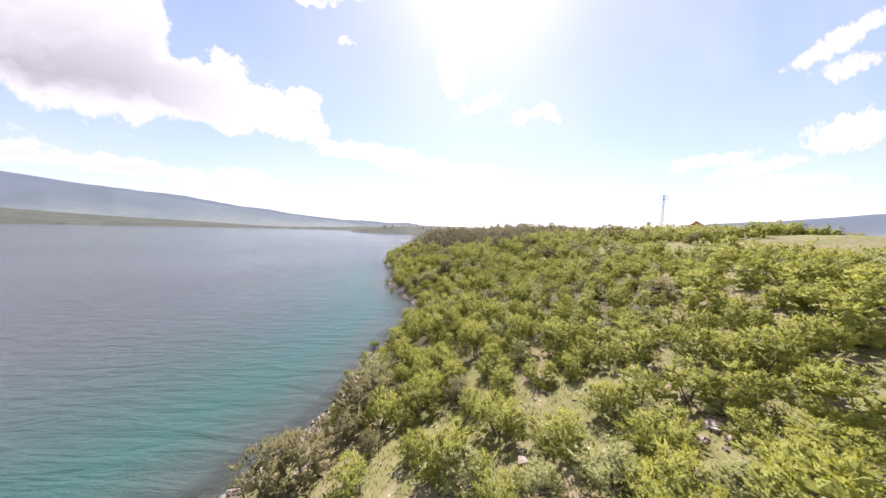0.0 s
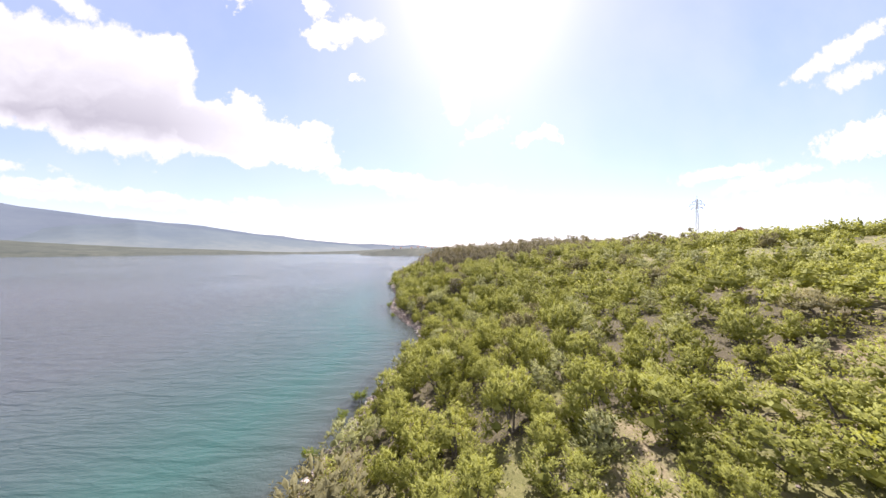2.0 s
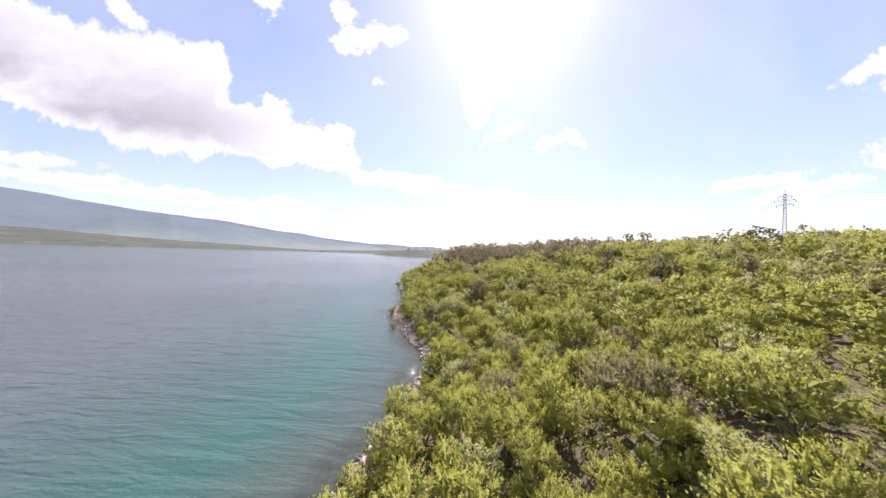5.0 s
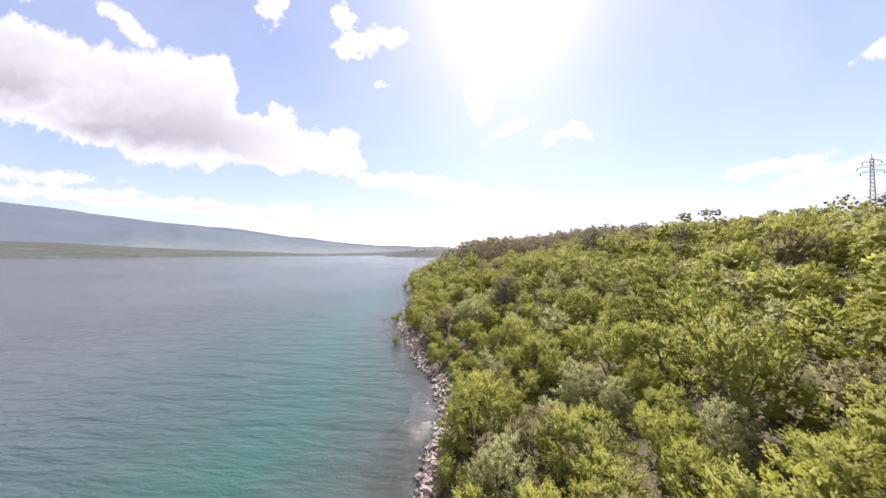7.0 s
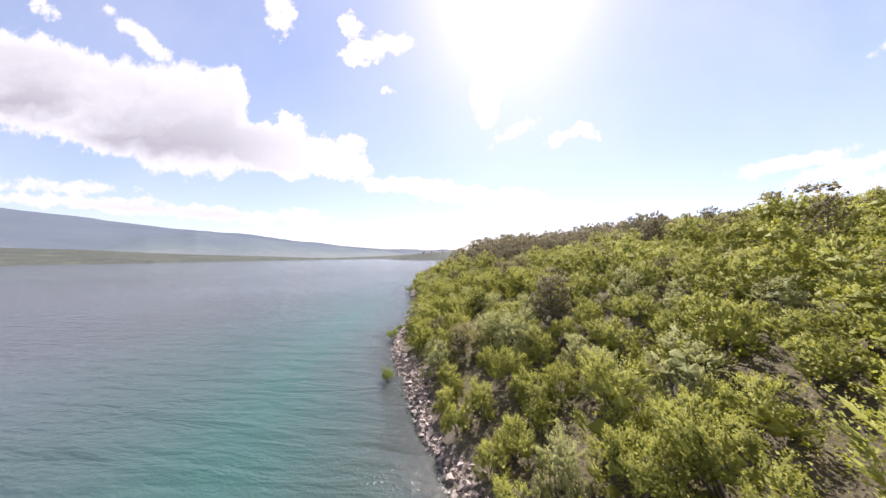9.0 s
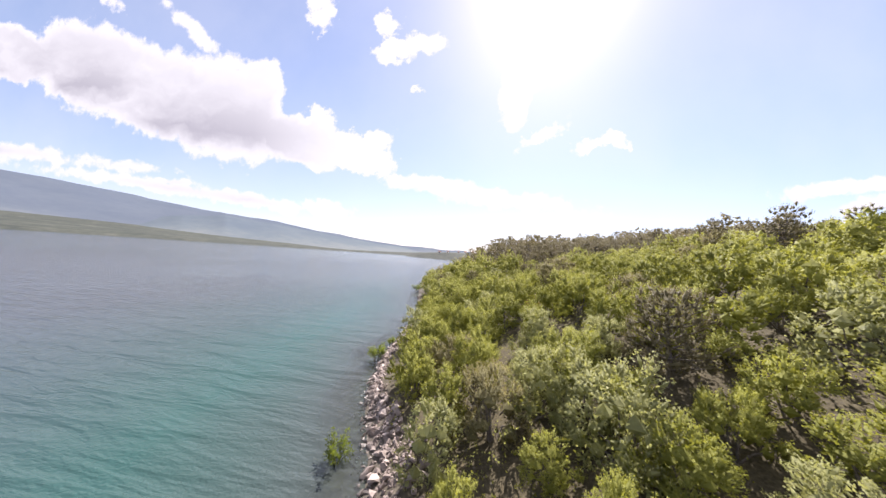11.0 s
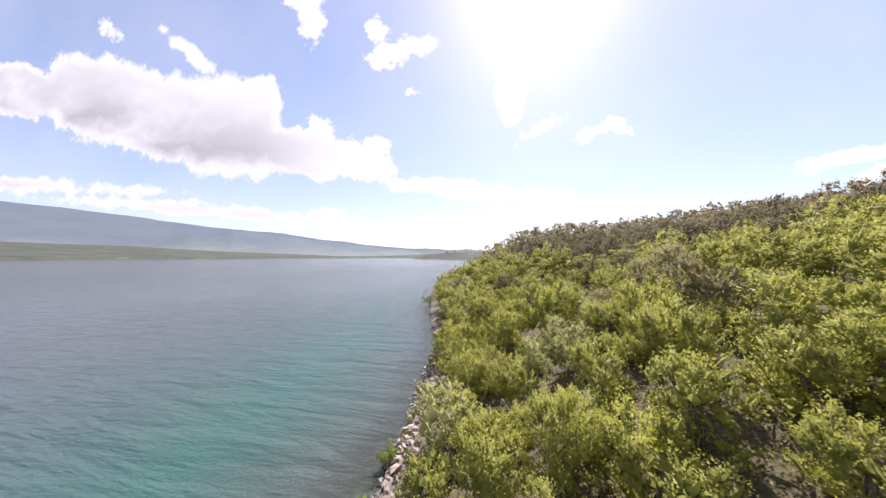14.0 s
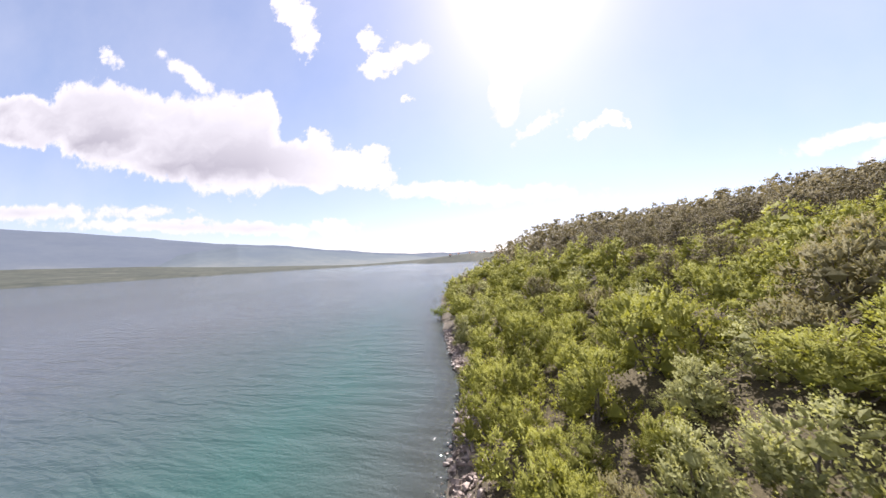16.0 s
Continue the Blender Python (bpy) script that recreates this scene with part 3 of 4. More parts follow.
def plume_set(rng, lobes, radii, plumes, per, size, aspect=0.65, length=0.55, width=0.17, upright_=0.75, mid=(0, 0, 1.2), solid=0.72, under=True):
    """Leaves packed round feathery shoots that stand out of each lobe of a crown, with gaps between the shoots."""
    k = np.arange(plumes) % len(lobes)
    away = lobes[k] - np.array(mid)
    away /= np.linalg.norm(away, axis=1)[:, None] + 1e-9
    d = rng.normal(size=(plumes, 3)) + away * 0.9 + [0, 0, 0.45]
    d /= np.linalg.norm(d, axis=1)[:, None]
    foot = lobes[k] + d * (radii[k] * rng.uniform(0.6, 1.0, plumes))[:, None]
    axis = d * 0.6 + rng.normal(size=(plumes, 3)) * 0.2 + [0, 0, upright_]
    axis /= np.linalg.norm(axis, axis=1)[:, None]
    long_ = length * rng.uniform(0.6, 1.35, plumes)
    wide = width * rng.uniform(0.75, 1.3, plumes)
    n = plumes * per
    q = np.arange(n) // per
    f = rng.uniform(0.0, 1.0, n) ** 0.85
    out = rng.normal(size=(n, 3))
    out -= axis[q] * (out * axis[q]).sum(1)[:, None]
    out /= np.linalg.norm(out, axis=1)[:, None] + 1e-9
    belly = np.sqrt(np.clip(1.02 - f, 0, 1)) * (0.55 + 0.45 * np.clip(f * 3, 0, 1))
    base = foot[q] + axis[q] * (long_[q] * f)[:, None] + out * (wide[q] * belly * rng.uniform(0.35, 0.9, n))[:, None]
    lean = out * (0.95 - 0.5 * f)[:, None] + axis[q] * (0.35 + 0.5 * f)[:, None] + rng.normal(size=(n, 3)) * 0.24
    lean /= np.linalg.norm(lean, axis=1)[:, None]
    side = np.cross(lean, axis[q] * 0.6 + out * 0.6 + rng.normal(size=(n, 3)) * 0.3)
    side /= np.linalg.norm(side, axis=1)[:, None] + 1e-9
    nor = np.cross(side, lean)
    ln = (size * rng.uniform(0.7, 1.3, n) * (1.1 - 0.35 * f))[:, None]
    w = ln * aspect * 0.5
    mid_ = base + lean * ln * 0.35
    v = np.stack([mid_ + side * w, base + lean * ln, mid_ - side * w + nor * w * 0.25], 1)
    way = out * (0.8 - 0.4 * f)[:, None] + axis[q] * (0.2 + 0.6 * f)[:, None]
    # the dense inside of each shoot: an uneven spindle of eight broad leaves
    ring = np.cross(axis, rng.normal(size=(plumes, 3)))
    ring /= np.linalg.norm(ring, axis=1)[:, None] + 1e-9
    cross = np.cross(axis, ring)
    body, face = [], []
    tip, foot2 = foot + axis * (long_ * 0.82)[:, None], foot - axis * (long_ * 0.12)[:, None]
    rim = [foot + axis * (long_ * rng.uniform(0.3, 0.55, plumes))[:, None] + (ring * math.cos(a) + cross * math.sin(a)) * (wide * solid * rng.uniform(0.75, 1.2, plumes))[:, None] for a in (0, 1.57, 3.14, 4.71)]
    for a, b in ((0, 1), (1, 2), (2, 3), (3, 0)):
        aside = (rim[a] + rim[b]) / 2 - foot - axis * (long_ * 0.42)[:, None]
        aside /= np.linalg.norm(aside, axis=1)[:, None] + 1e-9
        body.append(np.stack([rim[a], rim[b], tip], 1))
        face.append(aside * 0.6 + axis * 0.6)
        if under:
            body.append(np.stack([rim[b], rim[a], foot2], 1))
            face.append(aside * 0.8 - axis * 0.1)
    v, way = np.concatenate([v, *body]), np.concatenate([way, *face])
    return v, way / (np.linalg.norm(way, axis=1)[:, None] + 1e-9)


HEART = [(0, 0, 1), (0, 0, -1), (1, 0, 0), (-1, 0, 0), (0, 1, 0), (0, -1, 0)]
HEART_FACES = [(0, 2, 4), (0, 4, 3), (0, 3, 5), (0, 5, 2), (1, 4, 2), (1, 3, 4), (1, 5, 3), (1, 2, 5)]


def heart_set(rng, lobes, radii):
    """The closed leafy inside of each lobe, an uneven lump."""
    vs, ds = [], []
    tri = np.array([np.array(HEART, float)[list(f)] for f in HEART_FACES])
    out = tri.mean(1) / np.linalg.norm(tri.mean(1), axis=1)[:, None]
    for c, r in zip(lobes, radii):
        wave, start = rng.uniform(2, 4, 3), rng.uniform(0, 6)
        n = tri * (1 + 0.2 * np.sin(tri @ wave + start))[:, :, None]
        vs.append(c + n * r * [1, 1, 0.9])
        ds.append(out)
    return np.concatenate(vs), np.concatenate(ds)


def crown_of(h, *sets):
    """Joins leaf sets; each leaf keeps its two faces turned in and out of its tuft and crown, and a soft normal."""
    v, out = np.concatenate([a for a, _ in sets]), np.concatenate([b for _, b in sets])
    way = v.mean(1) - [0, 0, 0.3 * h]
    way = out * 0.72 + 0.5 * way / np.linalg.norm(way, axis=1)[:, None]
    fn = np.cross(v[:, 1] - v[:, 0], v[:, 2] - v[:, 0])
    fn /= np.linalg.norm(fn, axis=1)[:, None] + 1e-12
    turn = (fn * way).sum(1) < 0
    v[turn] = v[turn][:, ::-1]
    fn[turn] *= -1
    way = way + fn * 0.2
    return v.reshape(-1, 3), way / np.linalg.norm(way, axis=1)[:, None]


def leaf_mesh(name, crown, mat):
    v, n = crown
    me = mesh_of(name, v, leaf_faces(v), mat, True)
    me.normals_split_custom_set_from_vertices(np.repeat(n, 3, axis=0))
    return me


def set_down(crown, m):
    """A crown's leaves and normals under a placing matrix."""
    turn = m[:3, :3] / np.cbrt(np.linalg.det(m[:3, :3]))
    return crown[0] @ m[:3, :3].T + m[:3, 3], crown[1] @ turn.T


def leaf_faces(v):
    return np.arange(len(v), dtype=np.int32).reshape(-1, 3)


def dome(rng, n, w, h, low=0.2):
    """Clump centres over and inside an uneven dome, w half wide, h high."""
    a = rng.uniform(0, 2 * math.pi, n)
    e = rng.uniform(0.0, 1.0, n) ** 0.9
    rr = np.sqrt(1 - (e * 0.97) ** 2.4) * rng.uniform(0.74, 1.0, n)
    ww = w * (1 + 0.18 * np.sin(2 * a + rng.uniform(0, 6)) + 0.12 * np.sin(3 * a + rng.uniform(0, 6)))
    return np.stack([np.cos(a) * rr * ww, np.sin(a) * rr * ww, low * h + (h - low * h) * e * rng.uniform(0.8, 1.0, n)], -1)


class Plant:
    """One kind of plant: its limbs and leaves, for near ones with parts and for the joined rest."""

    def __init__(self, kind, label, category, mat, seed, w, h, lobes=15, plumes=150, size=0.1, aspect=0.5, solid=0.72, length=0.48, width=0.185, stand=0.6, twigs=0, low=0.06):
        rng = np.random.RandomState(seed)
        self.kind, self.mat, self.w, self.h = kind, mat, w, h
        c = dome(rng, lobes, w * 0.66, h * 0.84, low)
        r = np.full(lobes, 0.32 * w) * rng.uniform(0.7, 1.3, lobes)
        mid = (0, 0, 0.4 * h)

        def plumes_of(share, per, grow, stretch=1.0, full=1.0, under=True):
            return plume_set(rng, c, r, int(plumes * share), per, size * grow, aspect, length * stretch, width * stretch, stand, mid, solid * full, under)

        # lumps and broad leaves that close the crown under its shoots
        deep, wide_ = heart_set(rng, c * 0.84, r * 0.55), heart_set(rng, c * 0.9, r * 0.72)
        cover = leaf_set(rng, c * [0.95, 0.95, 0.96], r * 1.0, 900, 0.1 if twigs else 0.145, 0.6)

        def some(n):
            return cover[0][:n], cover[1][:n]

        self.fine = crown_of(h, plumes_of(1.0, 50, 0.92, 1.0, 0.4), some(900), deep)
        self.leafs = crown_of(h, plumes_of(0.87, 27, 1.15, 1.0, 0.5), some(700), deep)
        self.lean = crown_of(h, plumes_of(0.78, 16, 1.25, 1.0, 0.62), some(520), deep)
        self.mid = crown_of(h, plumes_of(0.64, 8, 1.5, 1.08, 0.85, False), some(220), heart_set(rng, c * 0.9, r * 0.7))
        self.far = crown_of(h, plumes_of(0.34, 4, 2.0, 1.35, 0.9, False), wide_)
        limbs = []
        for k in range(4):
            a = k * 1.6 + rng.uniform(-0.5, 0.5)
            foot = Vector((0.1 * math.cos(a), 0.1 * math.sin(a), -0.15))
            tip = Vector(c[rng.randint(lobes)])
            mid = foot.lerp(tip, 0.5) + Vector((0.1 * rng.normal(), 0.1 * rng.normal(), 0.25))
            limbs.append(([foot, foot.lerp(mid, 0.5), mid, tip], [0.07, 0.05, 0.035, 0.01]))
        for k in range(10 + twigs):
            tip = Vector(c[rng.randint(lobes)]) * (1.0 + 0.12 * (twigs > 0))
            foot = Vector((tip.x * 0.35, tip.y * 0.35, tip.z * 0.55))
            mid = foot.lerp(tip, 0.5) + Vector((0, 0, -0.08))
            limbs.append(([foot, mid, tip], [0.024, 0.015, 0.005]))
        trunk = limbs_mesh("trunk", limbs, 4)
        crown = leaf_mesh("crown", self.leafs, mat)
        self.root = tagged(new(kind), label, category, "")
        self.trunk_data, self.crown_data, self.tags, self.used = trunk, crown, (label, category), False
        self.crown2 = leaf_mesh("crown", self.lean, mat)
        self.crown0 = leaf_mesh("crown", self.fine, mat)
        for nm, data in (("trunk", trunk), ("crown", crown)):
            o = new(nm, data)
            o.parent = self.root

    def place(self, m, group, full=True, close=False):
        if not self.used:
            self.used = True
            self.root.matrix_world = m
            tagged(self.root, group=group)
            return self.root
        o = self.root.copy()
        scene.collection.objects.link(o)
        o.matrix_world = m
        for ch in self.root.children:
            k = ch.copy()
            scene.collection.objects.link(k)
            if ch.name.startswith("crown"):
                k.data = self.crown0 if close else (ch.data if full else self.crown2)
            k.parent = o
        return o


class Pine(Plant):
    """A small open pine: bare trunk, whorls of limbs, flat tufts of needles."""

    def __init__(self, kind, label, category, mat, seed, h, flat=False):
        rng = np.random.RandomState(seed)
        self.kind, self.mat, self.h = kind, mat, h
        limbs = [([Vector((0, 0, -0.2)), Vector((0.08, 0.02, h * 0.35)), Vector((-0.05, 0.1, h * 0.7)), Vector((0, 0, h * 0.9))], [0.15, 0.12, 0.08, 0.02])]
        cs = []
        levels = 7
        for lv in range(levels):
            f = 0.22 + 0.7 * lv / (levels - 1)
            reach = (h * 0.44 * (1.06 - f) ** 0.42) * (1.25 if flat and 0.5 < f < 0.95 else 1.0)
            for k in range(6):
                a = k * 1.05 + lv * 0.7 + rng.uniform(-0.4, 0.4)
                rl = reach * rng.uniform(0.55, 1.1)
                foot = Vector((0, 0, h * f - 0.1))
                tip = Vector((math.cos(a) * rl, math.sin(a) * rl, h * f + rl * 0.22 + rng.uniform(-0.1, 0.2)))
                mid = foot.lerp(tip, 0.5) + Vector((0, 0, -0.05))
                limbs.append(([foot, mid, tip], [0.045, 0.03, 0.01]))
                for s in (0.45, 0.75, 1.0):
                    cs.append(tuple(foot.lerp(tip, s) + Vector((rng.normal() * 0.12, rng.normal() * 0.12, 0.06))))
        c = np.array(cs)
        r = np.full(len(c), 0.34 * h / 4.5) * rng.uniform(0.7, 1.3, len(c))
        order = rng.permutation(len(c))
        c, r = c[order], r[order]

        def tufts(count, per, long_, aspect, stretch=1.0, under=True, solid=0.75):
            return plume_set(rng, c, r, count, per, long_, aspect, 0.48 * stretch, 0.22 * stretch, 0.4, (0, 0, 0.5 * h), solid, under)

        self.leafs = crown_of(h, tufts(230, 28, 0.16, 0.28, 1.0, True, 0.36))
        self.lean = crown_of(h, tufts(105, 11, 0.21, 0.34, 1.0, True, 0.58))
        self.far = crown_of(h, tufts(44, 5, 0.36, 0.42, 1.7, False))
        self.mid = self.far
        trunk = limbs_mesh("trunk", limbs, 4)
        crown = leaf_mesh("crown", self.leafs, mat)
        self.root, self.used, self.crown0 = tagged(new(kind), label, category), False, crown
        self.crown2 = leaf_mesh("crown", self.lean, mat)
        for nm, data in (("trunk", trunk), ("crown", crown)):
            o = new(nm, data)
            o.parent = self.root


oaks = [Plant("oak_bush", "leafy yellow-green downy oak bush on the stony slope", "bush", OAK, 10 + k, w, h)
        for k, (w, h) in enumerate(((1.55, 3.0), (1.4, 2.7), (1.7, 2.75), (1.5, 3.2), (1.6, 2.9)))]
silvers = [Plant("silver_shrub", "pale silvery-green shrub among the oak bushes", "shrub", SILVER, 30 + k, w, h, 15, 140, 0.09, 0.55, 0.72, 0.38, 0.17, 0.4)
           for k, (w, h) in enumerate(((1.5, 2.9), (1.35, 2.6)))]
browns = [Plant("brown_shrub", "twiggy brown shrub with thin dull foliage", "shrub", BROWN, 40 + k, w, h, 17, 165, 0.12, 0.26, 0.62, 0.5, 0.16, 0.95, twigs=16)
          for k, (w, h) in enumerate(((1.5, 3.3), (1.65, 2.9)))]
russets = [Plant("russet_shrub", "small shrub with orange-brown dry leaves among the bushes", "shrub", RUSSET, 48, 0.8, 1.6, 9, 70, 0.1, 0.5, 0.5, 0.3, 0.12, twigs=6)]
pines = [Pine("pine_tree", "dark brown-green pine on the hill", "pine tree", PINE, 50 + k, h, flat=fl) for k, (h, fl) in enumerate(((4.1, True), (4.6, False), (3.6, False)))]


def upright(x, y, rng, size, sink=0.05):
    """A place on the ground; the bushes of the first clearing are low and broad."""
    z = float(land(x, y)) - sink
    tall = 0.86 + 0.14 * max(0.0, min(1.0, (y - 18) / 16))
    wide = size * (1.08 - 0.08 * max(0.0, min(1.0, (y - 18) / 16)))
    return Matrix.LocRotScale((x, y, z), Euler((rng.uniform(-0.08, 0.08), rng.uniform(-0.08, 0.08), rng.uniform(0, 6.28))), Vector((wide * rng.uniform(0.9, 1.15), wide * rng.uniform(0.9, 1.15), size * tall * rng.uniform(0.85, 1.15))))


# those that stand out, as x, y, size
START_OAKS = [(-4.8, 13.1, .9), (-1.2, 18.4, 1.1), (.6, 12.5, 1.15), (-1.3, 14.1, .7), (2.5, 10.2, .9), (3.5, 14.3, 1.1), (-3.4, 26.7, 1), (9.4, 18.2, .7), (9.2, 14.1, .8), (7.8, 7.4, 1.2), (9.9, 10.9, 1),
              (10.9, 13.5, .9), (13.1, 13.2, 1), (14.7, 11.9, 1.05), (13, 10.6, .6), (11.8, 7.8, 1), (13.5, 8.5, 1), (18.1, 12.4, .6), (16.8, 10.2, 1.1), (17.4, 13.6, 1.1), (17.2, 15.4, 1.1), (16.6, 16.8, .9)]
PATH_OAKS = [(20.5, 17.4, 1), (20.4, 14.4, 1.2), (22.3, 14.6, 1), (25.9, 19.6, 1), (25.8, 18.2, .9), (29.9, 29.1, .8), (6.1, 12.2, 1), (23.7, 14.9, 1.1), (7.4, 18.4, .9), (13.8, 17.8, 1), (19.1, 21.4, 1),
             (11.9, 19.3, 1), (25.1, 30.8, .9), (10.8, 6.6, 1.1), (1.2, 20.6, 1), (4.6, 20.3, 1), (-1.2, 22.6, .95), (15.2, 20.3, 1), (2.2, 16.8, .8), (-3.6, 58.6, .8), (-5.2, 61.6, .8), (-7.2, 64.2, .8),
             (-3.2, 63.6, .9), (-1.2, 65.2, .9), (.8, 66.6, .9), (-4.6, 66.2, .7), (3.4, 63.5, 1.1), (5.2, 66, 1.1), (3, 67.6, 1), (-4.1, 53.2, .6), (-4.2, 55.6, .65), (-4.7, 57.8, .6), (-6.4, 60.6, .6)]
SILVERS = [(1.3, 11.3, .8), (6.9, 9.6, 1.1), (10.6, 8.4, .6), (13.3, 11.9, .45), (4.4, 10.2, .7), (6.8, 21.7, .9), (10.2, 12.4, .7), (7.8, 33.6, 1), (6, 27.7, .8), (13.7, 37.6, .9), (1.3, 61.1, 1), (-3, 68.1, 1),
           (3, 51, 1.1), (-1.8, 46.2, 1.1), (15.3, 53.4, 1), (-4.6, 69.3, 1.1), (-2.2, 66.5, 1.3), (6.4, 69.6, 1.2), (-3.8, 75.3, 1.15), (-2.2, 73.6, .8), (-.9, 72.6, 1.1), (-4.7, 71.6, .9), (-7.9, 90.2, 1), (-5.1, 91.4, .9),
           (-7.4, 86.7, 1.1), (-9.6, 86.9, .9)]
BROWNS = [(-5.9, 20.9, 1.5), (-6.8, 17.4, .95), (-9.3, 13.6, 1.1), (-7.7, 14.6, .9), (-4.2, 15.8, .5), (7.4, 40.6, .9), (23.6, 66.5, .9), (30.9, 56.7, 1.1), (41.7, 75.7, .8), (2.6, 87.8, .7), (1.4, 42.4, .8),
          (7.4, 38.5, 1.2), (-9.3, 74, 0.9), (3.1, 77.7, .9), (25, 62.1, 1.2), (-6.4, 68.2, 1.05), (17.7, 93, 1.1), (-3.8, 91, .8)]
PINES = [(37.9, 92.9, 1.3), (39.1, 89.2, 1.1), (42.7, 82, 1.05), (45.9, 77, 1.0), (44.7, 71.7, 1.0), (46, 70.4, 1.25), (47.6, 71.3, 0.95), (61.9, 80, 1.0), (38.4, 129.7, .9), (38.1, 123.5, 1.2), (24.9, 103.7, 1.3), (26.4, 102.4, 1.2), (.9, 69.9, 1.2), (30.4, 112, .9), (25.4, 97.1, .85), (23.9, 91.2, .85), (30.2, 132.2, .9),
         (24.8, 103.3, .9), (22.6, 95, .9), (-1.8, 108.7, .85), (2.1, 104.2, .95), (-1.3, 105, .7)]
RUSSETS = [(-3.5, 84.6, 0.5), (-2.7, 84.1, 0.45)]
SINGLE = [(k, x, y, s * {"oak": 0.9, "silver": 0.95, "brown": 1.15, "pine": 0.78, "russet": 1.0}[k]) for k, ps in (("oak", START_OAKS + PATH_OAKS), ("silver", SILVERS), ("brown", BROWNS), ("pine", PINES), ("russet", RUSSETS)) for x, y, s in ps]
spots = []
low = []


def plant_all():
    rng = np.random.RandomState(7)
    cells = {}

    def free(x, y, r):
        cx, cy = int(x // 3), int(y // 3)
        for i in range(cx - 1, cx + 2):
            for j in range(cy - 1, cy + 2):
                for (a, b, s) in cells.get((i, j), ()):
                    if (a - x) ** 2 + (b - y) ** 2 < (0.5 * r + 0.5 * (1.0 + 1.35 * s)) ** 2:
                        return False
        return True

    def take(x, y, s):
        cells.setdefault((int(x // 3), int(y // 3)), []).append((x, y, s))

    for kind, x, y, s in SINGLE:
        take(x, y, s * 0.9)
        spots.append((kind, x, y, s, True))
    tries, more = 26000, np.random.RandomState(17)
    xs, ys = rng.uniform(-35, 125, tries), rng.uniform(5, 205, tries)
    # a second, closer sowing fills the wood's gaps
    xs, ys = np.r_[xs, more.uniform(-20, 60, 12000)], np.r_[ys, more.uniform(18, 125, 12000)]
    tight = np.r_[np.ones(tries), np.full(12000, 0.7)]
    ds = inland(xs, ys)
    open_ = waves(xs * 0.09, ys * 0.09, 21) + 0.5 * waves(xs * 0.3, ys * 0.3, 22)
    kindn = waves(xs * 0.12, ys * 0.12, 23)
    for x, y, d, o, kn, fit_in in zip(xs, ys, ds, open_, kindn, tight):
        if d < 1.5 or y > 178 or (x > 70 and y > 128):
            continue
        # the clearing at the start, open spots, and the plateau's meadows
        if (y < 17.5 and x < 27 and d > 2) or any((x - a) ** 2 + (y - b) ** 2 < r * r for a, b, r in OPEN):
            continue
        bare = max(0, min(1, (d - 30) / 16)) * max(0.0, min(1, (112 - y) / 40))
        if d > 24 and y < 52 and rng.rand() < 0.3:
            continue
        if bare > 0 and o > 0.8 - bare * 0.8:
            continue
        grove = math.exp(-((x - 15) / 38) ** 2 - ((y - 165) / 34) ** 2) * 1.5 + max(0, min(1, (d - 15) / 15)) * max(0, min(1, (y - 98) / 18))
        s = rng.uniform(0.66, 1.32) * (0.85 + 0.15 * min(1, d / 8)) * (1 + 0.2 * max(0, min(1, (y - 32) / 25)) * max(0, min(1, (30 - d) / 10)))
        s *= (0.9 if d > 20 and y < 62 else 1.0) * (1.0 if fit_in > 0.9 else 0.82)
        if d < 0.6 + 0.92 * s + 0.6 * math.exp(-((y - 67.5) / 3) ** 2) + 0.9 * math.exp(-((y - 80) / 6) ** 2) or not free(x, y, fit_in * ((0.4 if d > 20 and y < 62 else 0) + 1.0 + 1.35 * s)):
            continue
        u = rng.rand()
        if grove > 0.25 + 0.6 * u:
            kind, s = "pine", rng.uniform(0.66, 1.0) if y > 130 else rng.uniform(0.55, 0.85)
        elif u < 0.035:
            kind = "brown"
        elif y > 72 and d > 22 and u < 0.06 + 0.03 * (d > 34):
            kind = "pine"
            s *= 0.8
        elif u < (0.2 if kn > 0.2 else 0.1):
            kind = "silver"
        else:
            kind = "oak"
        take(x, y, max(0.8, s))
        spots.append((kind, x, y, s, False))
    # low growth in the gaps
    for x, y, d in zip(rng.uniform(-30, 60, 9000), rng.uniform(20, 125, 9000), rng.uniform(0, 1, 9000)):
        if any((x - a) ** 2 + (y - b) ** 2 < r * r for a, b, r in OPEN) or not free(x, y, 0.45):
            continue
        low.append((x, y, 0.42 + 0.34 * d))
        take(x, y, 0.2)


plant_all()
KINDS = {"oak": (oaks, 300, 140, "oak bushes on the slope"), "silver": (silvers, 80, 10, "silvery shrubs on the slope"), "brown": (browns, 60, 8, "brown shrubs on the slope"), "pine": (pines, 110, 8, "pines on the hill"), "russet": (russets, 4, 4, "russet shrubs on the slope")}


# the stretch of slope that is passed closest
STRIP = [(4, 8), (5, 30), (2, 48), (0, 58), (-4, 74), (-8, 86), (-12, 98)]


CLOSE = [(4, 36), (2, 47), (-1, 58), (-5, 74), (-9, 88)]


def nearness(x, y, line=STRIP):
    """Metres in plan from that stretch."""
    best = 1e9
    for (ax, ay), (bx, by) in zip(line[:-1], line[1:]):
        dx, dy = bx - ax, by - ay
        f = max(0, min(1, ((x - ax) * dx + (y - ay) * dy) / (dx * dx + dy * dy)))
        best = min(best, math.hypot(x - ax - f * dx, y - ay - f * dy))
    return best


